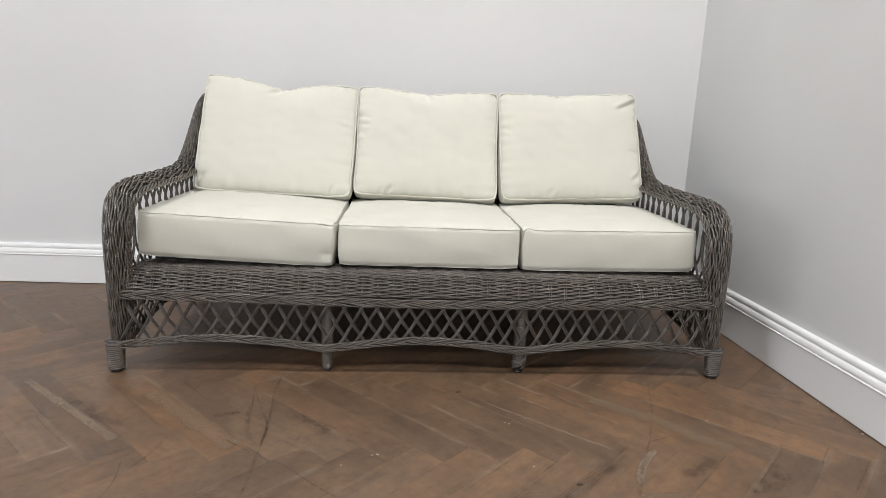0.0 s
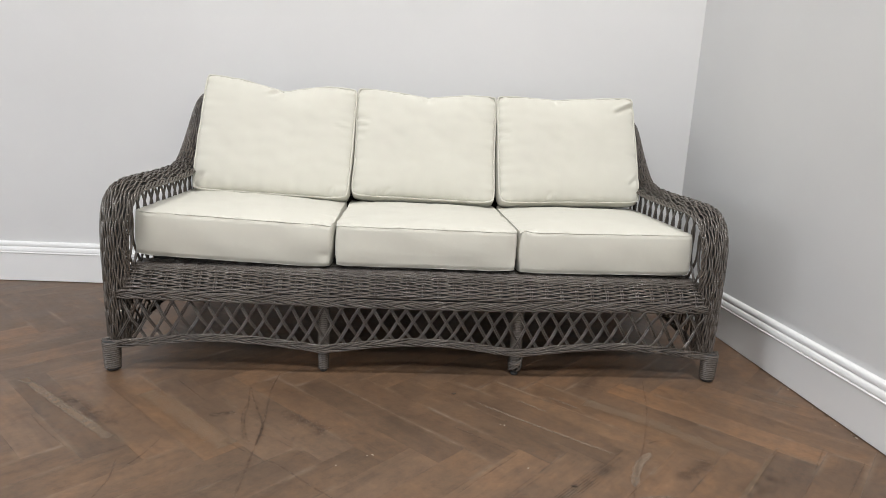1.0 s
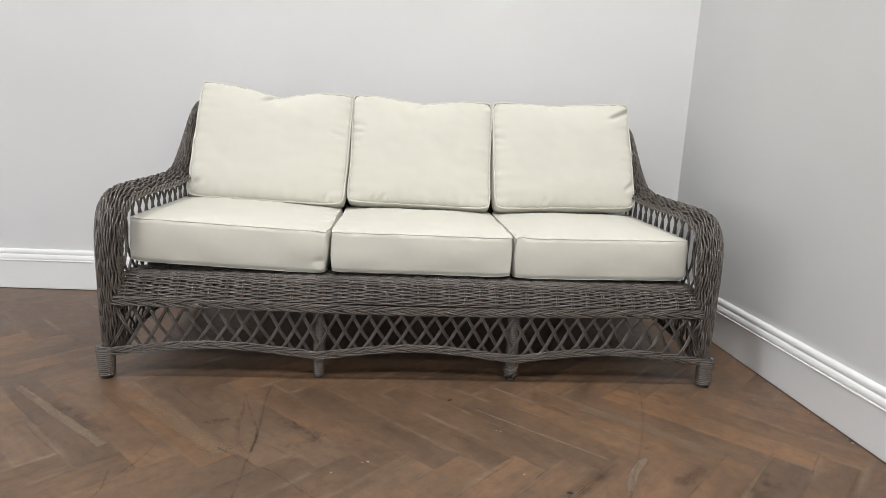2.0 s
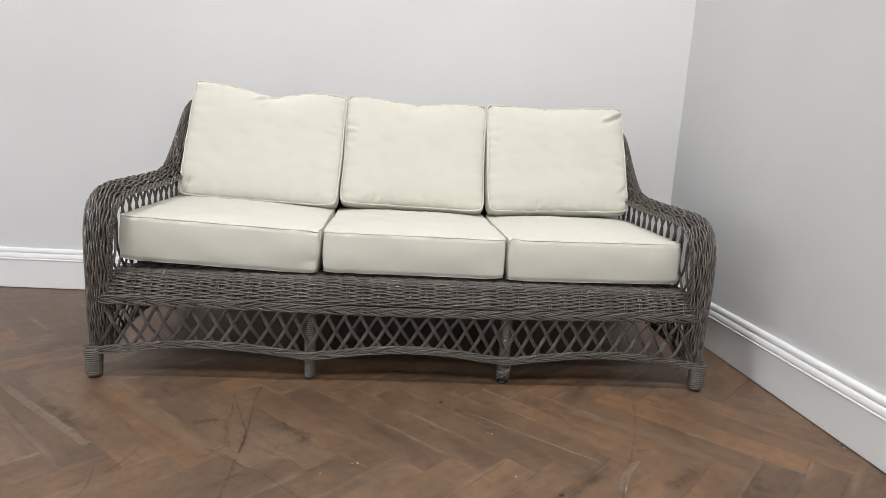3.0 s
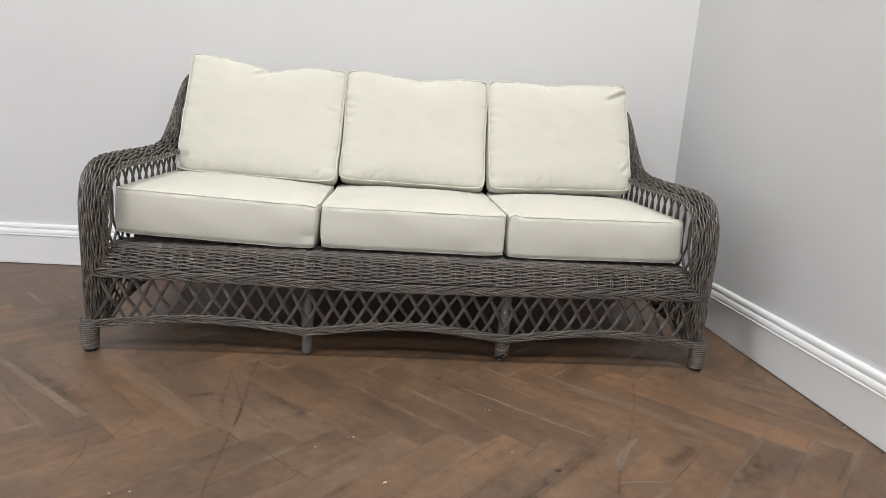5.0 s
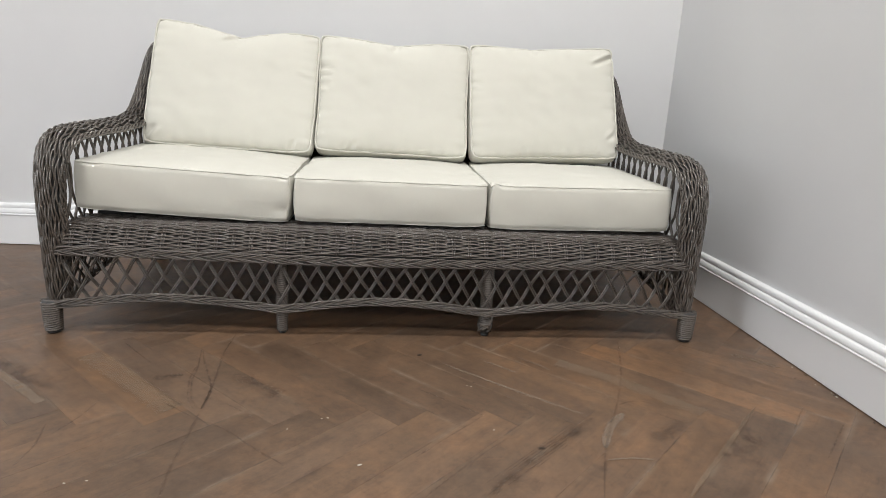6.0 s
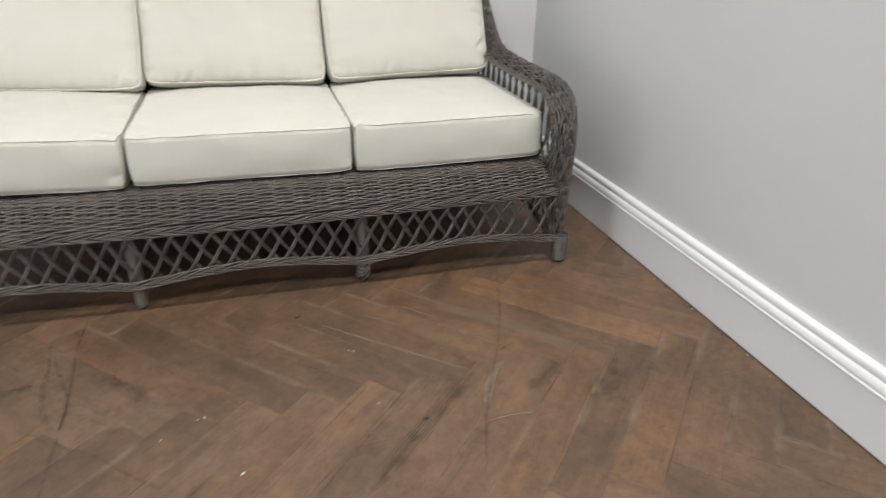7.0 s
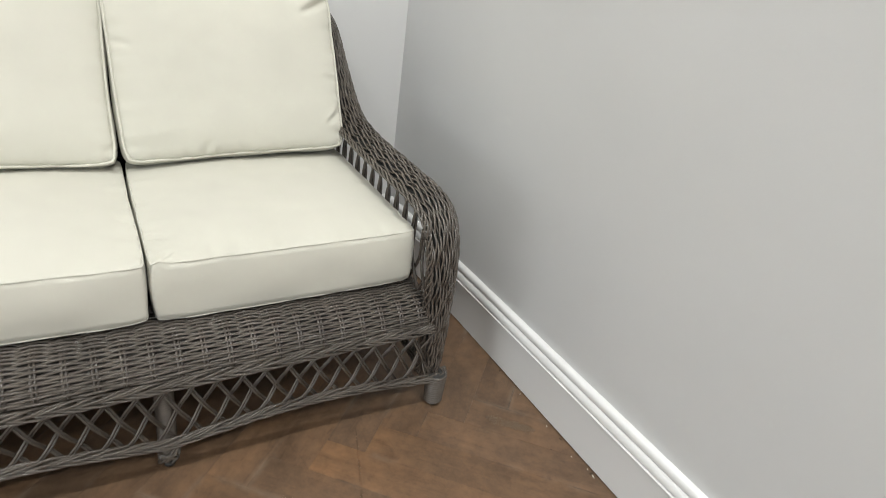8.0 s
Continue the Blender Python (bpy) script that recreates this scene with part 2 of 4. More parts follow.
GREY_WOOD = plank_wood("greyed_worn_oak", (1.02, 1.05, 1.09))
PALE_WOOD = plank_wood("pale_worn_oak", (1.12, 1.10, 1.06))
GAP = paint("dark_joint_dust", (0.062, 0.046, 0.034), 0.9)
FOOT = paint("black_plastic", (0.02, 0.02, 0.02), 0.5)


# ---- mesh helpers ----
def mesh_object(name, verts, faces, mat, parent=None, label="", smooth=True, uvs=None):
    me = bpy.data.meshes.new(name)
    me.from_pydata([tuple(v) for v in verts], [], faces)
    if uvs is not None:
        layer = me.uv_layers.new(name="UVMap")
        idx = np.empty(len(me.loops), dtype=np.int64)
        me.loops.foreach_get("vertex_index", idx)
        layer.data.foreach_set("uv", np.asarray(uvs, dtype=np.float32)[idx].ravel())
    if smooth:
        me.shade_smooth()
    me.materials.append(mat)
    me.update()
    ob = new(name, me)
    if parent:
        ob.parent = parent
    if label:
        ob["label"] = label
    return ob


def part(name, bm, mat, parent=None, label="", smooth=False):
    me = bpy.data.meshes.new(name)
    bmesh.ops.recalc_face_normals(bm, faces=bm.faces)
    bm.to_mesh(me)
    bm.free()
    if smooth:
        me.shade_smooth()
    me.materials.append(mat)
    ob = new(name, me)
    if parent:
        ob.parent = parent
    if label:
        ob["label"] = label
    return ob


class Strands:
    """Collects tubes; each tube is an island of one mesh."""

    def __init__(self):
        self.v, self.f, self.uv, self.n = [], [], [], 0

    def tube(self, pts, r, sides=6, closed=False, flat=1.0, up=(0, 0, 1)):
        p = np.asarray(pts, dtype=float)
        k = len(p)
        if closed:
            t = np.roll(p, -1, 0) - np.roll(p, 1, 0)
        else:
            t = np.gradient(p, axis=0)
        t /= np.maximum(np.linalg.norm(t, axis=1), 1e-9)[:, None]
        a = np.cross(t, np.asarray(up, dtype=float) + 1e-4)
        a /= np.maximum(np.linalg.norm(a, axis=1), 1e-9)[:, None]
        b = np.cross(a, t)
        rad = np.broadcast_to(np.asarray(r, dtype=float), (k,))
        ang = np.arange(sides) * 2 * np.pi / sides
        ring = p[:, None] + rad[:, None, None] * (np.cos(ang)[None, :, None] * a[:, None] * flat + np.sin(ang)[None, :, None] * b[:, None])
        along = np.concatenate([[0], np.cumsum(np.linalg.norm(np.diff(p, axis=0), axis=1))]) * 6
        base = self.n
        self.v.append(ring.reshape(-1, 3))
        uv = np.empty((k, sides, 2))
        uv[..., 0] = 0.5 - 0.5 * np.cos(ang)[None] + self.n % 97
        uv[..., 1] = along[:, None]
        self.uv.append(uv.reshape(-1, 2))
        end = k if closed else k - 1
        for i in range(end):
            j = (i + 1) % k
            for s in range(sides):
                s2 = (s + 1) % sides
                self.f.append((base + i * sides + s, base + i * sides + s2, base + j * sides + s2, base + j * sides + s))
        if not closed:
            self.f.append(tuple(base + s for s in reversed(range(sides))))
            self.f.append(tuple(base + (k - 1) * sides + s for s in range(sides)))
        self.n += k * sides
        return self

    def make(self, name, mat, parent=None, label=""):
        return mesh_object(name, np.concatenate(self.v), self.f, mat, parent, label, True, np.concatenate(self.uv))


def box_bm(x0, x1, y0, y1, z0, z1, bevel=0.0):
    bm = bmesh.new()
    bmesh.ops.create_cube(bm, size=1.0)
    for v in bm.verts:
        v.co = Vector(((x0 + x1) / 2 + v.co.x * (x1 - x0), (y0 + y1) / 2 + v.co.y * (y1 - y0), (z0 + z1) / 2 + v.co.z * (z1 - z0)))
    if bevel:
        bmesh.ops.bevel(bm, geom=bm.edges[:], offset=bevel, segments=2, affect="EDGES", profile=0.6)
    return bm


def prism(name, poly, z0, z1, mat, parent=None):
    """An upright prism over a plan polygon."""
    bm = bmesh.new()
    lo = [bm.verts.new((x, y, z0)) for x, y in poly]
    hi = [bm.verts.new((x, y, z1)) for x, y in poly]
    bm.faces.new(lo)
    bm.faces.new(hi)
    n = len(poly)
    for i in range(n):
        bm.faces.new((lo[i], lo[(i + 1) % n], hi[(i + 1) % n], hi[i]))
    return part(name, bm, mat, parent)


def smooth_path(keys, count):
    """A Catmull-Rom curve through keys, evenly stepped."""
    k = np.asarray(keys, dtype=float)
    e = np.vstack([2 * k[0] - k[1], k, 2 * k[-1] - k[-2]])
    out = []
    for i in range(1, len(e) - 2):
        for t in np.linspace(0, 1, 24, endpoint=False):
            a, b, c, d = e[i - 1], e[i], e[i + 1], e[i + 2]
            out.append(0.5 * (2 * b + (c - a) * t + (2 * a - 5 * b + 4 * c - d) * t * t + (3 * b - a - 3 * c + d) * t ** 3))
    out.append(k[-1])
    out = np.array(out)
    s = np.concatenate([[0], np.cumsum(np.linalg.norm(np.diff(out, axis=0), axis=1))])
    want = np.linspace(0, s[-1], count)
    return np.stack([np.interp(want, s, out[:, i]) for i in range(out.shape[1])], 1)


# ---- the room ----
def back_y(x):
    return ROOM_N + BACK_SLOPE * (x - ROOM_E)


T = 0.15
w, e, s = ROOM_W, ROOM_E, ROOM_S
WIN = (-4.0, -0.6, 0.65, 2.85)      # the window in the west wall: y0, y1, z0, z1
wall_north = prism("wall_north", [(w - T, back_y(w - T)), (e + T, back_y(e + T)), (e + T, back_y(e + T) + T), (w - T, back_y(w - T) + T)], 0, ROOM_H, WALL)
tagged(wall_north, "pale grey painted plaster wall behind the sofa", "wall", kind="structure")
wall_east = prism("wall_east", [(e, s - T), (e + T, s - T), (e + T, back_y(e + T)), (e, back_y(e))], 0, ROOM_H, WALL)
tagged(wall_east, "pale grey painted plaster wall beside the sofa", "wall", kind="structure")
SOUTH_OPENING = (-1.0, 0.9, 0.9, 2.5)  # opening added for the fill light, no known window: x0, x1, z0, z1
wall_south = new("wall_south")
tagged(wall_south, "pale grey painted plaster wall with an opening added for fill light", "wall", kind="structure")
for x0, x1, z0, z1 in ((w - T, SOUTH_OPENING[0], 0, ROOM_H), (SOUTH_OPENING[1], e, 0, ROOM_H), (SOUTH_OPENING[0], SOUTH_OPENING[1], 0, SOUTH_OPENING[2]), (SOUTH_OPENING[0], SOUTH_OPENING[1], SOUTH_OPENING[3], ROOM_H)):
    prism("wall_panel", [(x0, s - T), (x1, s - T), (x1, s), (x0, s)], z0, z1, WALL, wall_south)
wall_west = new("wall_west")
tagged(wall_west, "pale grey painted wall with an open window", "wall", kind="structure")
yn = back_y(w)
prism("wall_panel", [(w - T, s), (w, s), (w, WIN[0]), (w - T, WIN[0])], 0, ROOM_H, WALL, wall_west)
prism("wall_panel", [(w - T, WIN[1]), (w, WIN[1]), (w, yn), (w - T, yn)], 0, ROOM_H, WALL, wall_west)
prism("wall_panel", [(w - T, WIN[0]), (w, WIN[0]), (w, WIN[1]), (w - T, WIN[1])], 0, WIN[2], WALL, wall_west)
prism("wall_panel", [(w - T, WIN[0]), (w, WIN[0]), (w, WIN[1]), (w - T, WIN[1])], WIN[3], ROOM_H, WALL, wall_west)
ceiling = prism("ceiling", [(w - T, s - T), (e + T, s - T), (e + T, back_y(e + T) + T), (w - T, back_y(w - T) + T)], ROOM_H, ROOM_H + 0.12, CEIL)
tagged(ceiling, "plain white painted ceiling", "ceiling", kind="structure")

# skirting board: depth from the wall, height
SKIRT = [(0.0, 0.002), (0.0245, 0.002), (0.026, 0.0035), (0.026, 0.1325), (0.0280, 0.1335), (0.0290, 0.1352), (0.0292, 0.1370), (0.0284, 0.1390), (0.0252, 0.1402), (0.0246, 0.1410),
         (0.0246, 0.1424), (0.0258, 0.1430), (0.0262, 0.1444), (0.0260, 0.1480), (0.0250, 0.1530), (0.0230, 0.1582), (0.0205, 0.1618), (0.0172, 0.1636), (0.0160, 0.1644),
         (0.0160, 0.1660), (0.0174, 0.1668), (0.0178, 0.1684), (0.0175, 0.1750), (0.0162, 0.1805), (0.0130, 0.1842), (0.0075, 0.1862), (0.0, 0.1868)]


def skirting(name, ax, ay, bx, by, nx, ny, label):
    """A moulded board from a to b along the wall's foot; n points into the room."""
    bm = bmesh.new()
    rings = []
    steps = 24
    for i in range(steps + 1):
        t = i / steps
        x, y = ax + (bx - ax) * t, ay + (by - ay) * t
        rings.append([bm.verts.new((x + nx * d, y + ny * d, z)) for d, z in SKIRT])
    for r0, r1 in zip(rings, rings[1:]):
        for j in range(len(SKIRT)):
            k = (j + 1) % len(SKIRT)
            bm.faces.new((r0[j], r0[k], r1[k], r1[j]))
    bm.faces.new(rings[0])
    bm.faces.new(list(reversed(rings[-1])))
    ob = part(name, bm, WHITE, None, label, True)
    me = ob.data
    me.set_sharp_from_angle(angle=radians(38))
    tagged(ob, category="skirting board", kind="structure")
    return ob


skirting("baseboard_north", w, back_y(w) - 0.0005, e - 0.003, back_y(e) - 0.0005, BACK_SLOPE, -1, "white moulded skirting board along the back wall")
skirting("baseboard_east", e - 0.0005, back_y(e) - 0.031, e - 0.0005, s, -1, 0, "white moulded skirting board along the side wall")

# ---- sofa frame ----
sofa = new("wicker_sofa")
tagged(sofa, "three-seat grey-brown woven wicker sofa with sloping arms", "sofa")
LEG_X, MID_X = 0.991, 0.322
rng = random.Random(4)


def leg(x, y, r, top, mess=False):
    """A wrapped leg: a core, its rings of cane and a black foot."""
    st = Strands()
    ts = np.linspace(0, 1, 8)
    st.tube([(x, y, 0.012 + (top - 0.012) * t) for t in ts], [r * (0.78 + 0.16 * t) for t in ts], 16, up=(0, 1, 0))
    lg = st.make("leg", SHADE_CORE, sofa, "leg wrapped in grey cane")
    wrap = Strands()
    pitch = 0.0064
    turns = (top - 0.014) / pitch
    n = int(turns * 14)
    lo = 0.030 if mess else 0.008
    pts = []
    for i in range(n + 1):
        t = i / n
        z = lo + (top - lo) * t
        rr = r * (0.84 + 0.16 * min(1, z / 0.09))
        a = 2 * math.pi * turns * t
        pts.append((x + rr * math.cos(a), y + rr * math.sin(a), z + 0.0008 * math.sin(3.1 * a)))
    wrap.tube(pts, 0.0036, 6)
    wrap.make("cane_wrap", CANE, lg)
    if mess:
        loose = Strands()
        for k in range(5):
            a0, tilt = rng.uniform(0, 6.28), rng.choice((-0.6, 0.55)) * rng.uniform(0.7, 1.1)
            loop = []
            for i in range(26):
                a = a0 + 5.4 * i / 25
                rr = r * (1.12 + 0.12 * math.sin(a * 1.7 + k))
                loop.append((x + rr * math.cos(a), y + rr * math.sin(a) - 0.002, 0.022 + 0.006 * k * 0.5 + tilt * 0.040 * math.sin(a + k) + 0.004 * k))
            loose.tube([(p[0], p[1], max(p[2], 0.006)) for p in loop], 0.0042, 6)
        loose.make("loose_cane", CANE, lg, "unravelled loose cane end")
    ft = Strands()
    ft.tube([(x, y, z) for z in (0, 0.002, 0.009)], [r * 0.62, r * 0.70, r * 0.70], 16, up=(0, 1, 0))
    ft.make("foot_cap", FOOT, lg, "black plastic foot cap")
    return lg


for sx in (-1, 1):
    leg(sx * LEG_X, 0.004, 0.0262, 0.10)
    leg(sx * 0.965, 0.83, 0.028, 0.24)
leg(-MID_X, 0.027, 0.0165, 0.245)
leg(MID_X, 0.027, 0.0175, 0.245, True)
leg(-MID_X, 0.83, 0.0165, 0.245)
leg(MID_X, 0.83, 0.0165, 0.245)


def arch(x):
    """The scalloped lower edge of the front: height over the floor."""
    edges = (-LEG_X, -MID_X, MID_X, LEG_X)
    for a, b in zip(edges, edges[1:]):
        if a <= x <= b:
            t = (x - a) / (b - a)
            return 0.088 + 0.030 * math.sin(math.pi * t) ** 1.15
    return 0.088


def braid(name, line, height, depth, twists, label, strands=10, r=0.0026, parent=None):
    """A plaited roll along a line, each strand on its own."""
    line = np.asarray(line)
    roll = new(name)
    roll.parent = parent or sofa
    if label:
        roll["label"] = label
    s = np.concatenate([[0], np.cumsum(np.linalg.norm(np.diff(line, axis=0), axis=1))])
    s /= s[-1]
    tang = np.gradient(line, axis=0)
    tang /= np.linalg.norm(tang, axis=1)[:, None]
    side = np.cross(tang, (0, 0, 1.0))
    side /= np.linalg.norm(side, axis=1)[:, None]
    up = np.cross(side, tang)
    for k in range(strands):
        turn = 1 if k % 2 else -1
        ph = 2 * np.pi * ((k // 2) / (strands // 2) + turn * twists * s) + 0.3 * np.sin(31 * s + k)
        wob = 1 + 0.12 * np.sin(23 * s + k * 2.1)
        st = Strands()
        st.tube(line + ((np.sin(ph) * 0.55 * wob + 0.5 * turn) * height)[:, None] * up + (np.cos(ph) * depth)[:, None] * side, r, 6)
        st.make("strand", CANE, roll)
    return roll


xs = np.linspace(-LEG_X - 0.035, LEG_X + 0.035, 420)
RAIL_Z = 0.250


def rail_z(x):
    return RAIL_Z - 0.006 * math.cos(x * 3.0) * (abs(x) < 1.1)


low = [(x, -0.004 + (0.02 if abs(x) > LEG_X + 0.02 else 0), arch(x)) for x in xs]
braid("lower_braid", low, 0.0110, 0.0065, 11, "plaited cane roll along the scalloped hem")
rail = [(x, -0.002, rail_z(x)) for x in np.linspace(-0.965, 0.965, 420)]
braid("upper_braid", rail, 0.0120, 0.0065, 11, "plaited cane roll under the woven apron")

# crossed canes between the two braids, each cane a pair of strands
front_lattice = new("front_lattice")
front_lattice.parent = sofa
front_lattice["label"] = "open diamond lattice of paired canes"


def crossed(panel, x, lean, y0, z_top, z_low, pair=0.0033, r=0.0027, along="x"):
    st = Strands()
    for d in (-pair, pair):
        pts = []
        for i in range(13):
            t = i / 12
            bow = 0.0015 * math.sin(math.pi * 2 * t) * lean
            px = x + lean * 0.045 * (1 - 2 * t) * -1 + d + bow
            weave = 0.0042 * math.sin(t * math.pi * 3 + (0 if lean > 0 else math.pi))
            z = z_top + (z_low - z_top) * t
            pts.append((px, y0 + weave, z) if along == "x" else (y0 + weave, px, z))
        st.tube(pts, r, 6, up=(0.3, 1, 0.2))
    return st.make("cane", CANE, panel)


n_lat = 36
for i in range(n_lat):
    x = -0.93 + 1.86 * i / (n_lat - 1)
    for lean in (-1, 1):
        xx = x + rng.uniform(-0.004, 0.004)
        crossed(front_lattice, xx, lean, 0.004, rail_z(xx) + 0.004, arch(max(-0.98, min(0.98, xx + lean * 0.04))) + 0.004)

# woven apron: rows of weft over pairs of stakes, curving back under the cushions
apron = new("woven_apron")
apron.parent = sofa
apron["label"] = "closely woven cane apron under the cushions"
PROFILE = smooth_path([(0.002, 0.262), (0.010, 0.284), (0.026, 0.306), (0.052, 0.321), (0.092, 0.325), (0.15, 0.324), (0.20, 0.322)], 80)
plen = np.concatenate([[0], np.cumsum(np.linalg.norm(np.diff(PROFILE, axis=0), axis=1))])
STAKE = 0.0512


def on_profile(d):
    y, z = np.interp(d, plen, PROFILE[:, 0]), np.interp(d, plen, PROFILE[:, 1])
    y2, z2 = np.interp(d + 0.004, plen, PROFILE[:, 0]), np.interp(d + 0.004, plen, PROFILE[:, 1])
    ty, tz = y2 - y, z2 - z
    k = math.hypot(ty, tz) or 1
    return y, z, -tz / k, ty / k


rows = int(plen[-1] / 0.0058)
for i in range(rows):
    d = 0.003 + i * 0.0058
    y, z, ny, nz = on_profile(d)
    half = 0.957
    xx = np.linspace(-half, half, 300)
    ph = np.pi * (xx / STAKE + i) + 0.12 * np.sin(xx * 7 + i)
    off = 0.0010 + (0.0040 - 0.0014 * nz) * np.tanh(1.1 * np.cos(ph)) / math.tanh(1.1)
    sag = 0.0012 * np.sin(ph + 1.2) + 0.0010 * np.sin(xx * 31 + i * 1.7)
    st = Strands()
    st.tube(np.stack([xx, y + ny * off, z + nz * off + sag], 1), 0.00265, 6)
    st.make("weft", CANE, apron)
for j in range(-18, 19):
    x = j * STAKE
    if abs(x) > 0.94:
        continue
    st = Strands()
    for dx in (-0.0038, 0.0038):
        st.tube([(x + dx, PROFILE[i, 0] - 0.0006, PROFILE[i, 1] + 0.0006) for i in range(0, 80, 4)], 0.0028, 6, up=(1, 0, 0))
    st.make("stake", CANE, apron)
# Unseen backing sheet whose near-black colour stands for shade between the strands.
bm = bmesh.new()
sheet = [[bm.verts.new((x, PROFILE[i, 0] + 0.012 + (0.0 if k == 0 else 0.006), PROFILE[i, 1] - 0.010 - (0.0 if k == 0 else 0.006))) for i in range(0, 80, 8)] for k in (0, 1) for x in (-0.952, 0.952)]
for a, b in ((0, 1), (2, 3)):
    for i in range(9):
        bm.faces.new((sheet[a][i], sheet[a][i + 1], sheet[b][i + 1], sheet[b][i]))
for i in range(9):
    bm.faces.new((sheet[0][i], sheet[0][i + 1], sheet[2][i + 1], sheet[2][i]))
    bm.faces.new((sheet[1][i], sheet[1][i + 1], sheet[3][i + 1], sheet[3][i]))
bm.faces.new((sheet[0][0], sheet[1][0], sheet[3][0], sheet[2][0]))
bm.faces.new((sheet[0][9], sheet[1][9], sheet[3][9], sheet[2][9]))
part("shade_lining", bm, SHADE_CORE, apron, "near-black backing that puts shade in the weave gaps", True)
part("seat_deck", box_bm(-0.93, 0.93, 0.21, 0.78, 0.300, 0.339, 0.006), SHADE_CORE, sofa, "dark woven seat deck")
part("back_rail", box_bm(-0.93, 0.93, 0.80, 0.83, 0.235, 0.265, 0.008), SHADE_CORE, sofa)

# arms: a bowed band of wavy cords that climbs the front, runs back and sweeps up to the back rest
ARM = [(0.983, 0.008, 0.085), (0.979, -0.002, 0.18), (0.974, -0.010, 0.30), (0.973, -0.010, 0.42), (0.971, 0.006, 0.505), (0.969, 0.045, 0.566), (0.967, 0.12, 0.592),
       (0.966, 0.26, 0.596), (0.966, 0.42, 0.598), (0.966, 0.58, 0.606), (0.966, 0.69, 0.634), (0.962, 0.755, 0.690), (0.950, 0.800, 0.765),
       (0.932, 0.832, 0.845), (0.905, 0.855, 0.890), (0.86, 0.872, 0.898)]
ARM_W = [0.031, 0.033, 0.035, 0.037, 0.040, 0.044, 0.047, 0.049, 0.050, 0.050, 0.049, 0.047, 0.045, 0.044, 0.044, 0.044]
NA = 340
arm_line = smooth_path([(*a, wd) for a, wd in zip(ARM, ARM_W)], NA)
for _ in range(60):
    arm_line[1:-1] = (arm_line[:-2] + 2 * arm_line[1:-1] + arm_line[2:]) / 4


def arm_frame():
    p = arm_line[:, :3]
    t = np.gradient(p, axis=0)
    t /= np.linalg.norm(t, axis=1)[:, None]
    bx = np.tile((1.0, 0, 0), (NA, 1))
    # towards the top the band turns to face inwards and forwards
    bx -= t * (bx * t).sum(1)[:, None]
    bx /= np.linalg.norm(bx, axis=1)[:, None]
    nn = np.cross(bx, t)
    return p, t, bx, nn


AP, AT, AB, AN = arm_frame()
AS = np.concatenate([[0], np.cumsum(np.linalg.norm(np.diff(AP, axis=0), axis=1))])


def arm_point(u, lift):
    """u from -1 (inner edge) to 1 (outer edge); lift along the outward normal."""
    drop = -np.where(np.asarray(u) < 0, 0.022, 0.030) * np.abs(u) ** 2.4
    return AP + AB * (arm_line[:, 3] * u)[:, None] + AN * (drop + lift)[:, None]


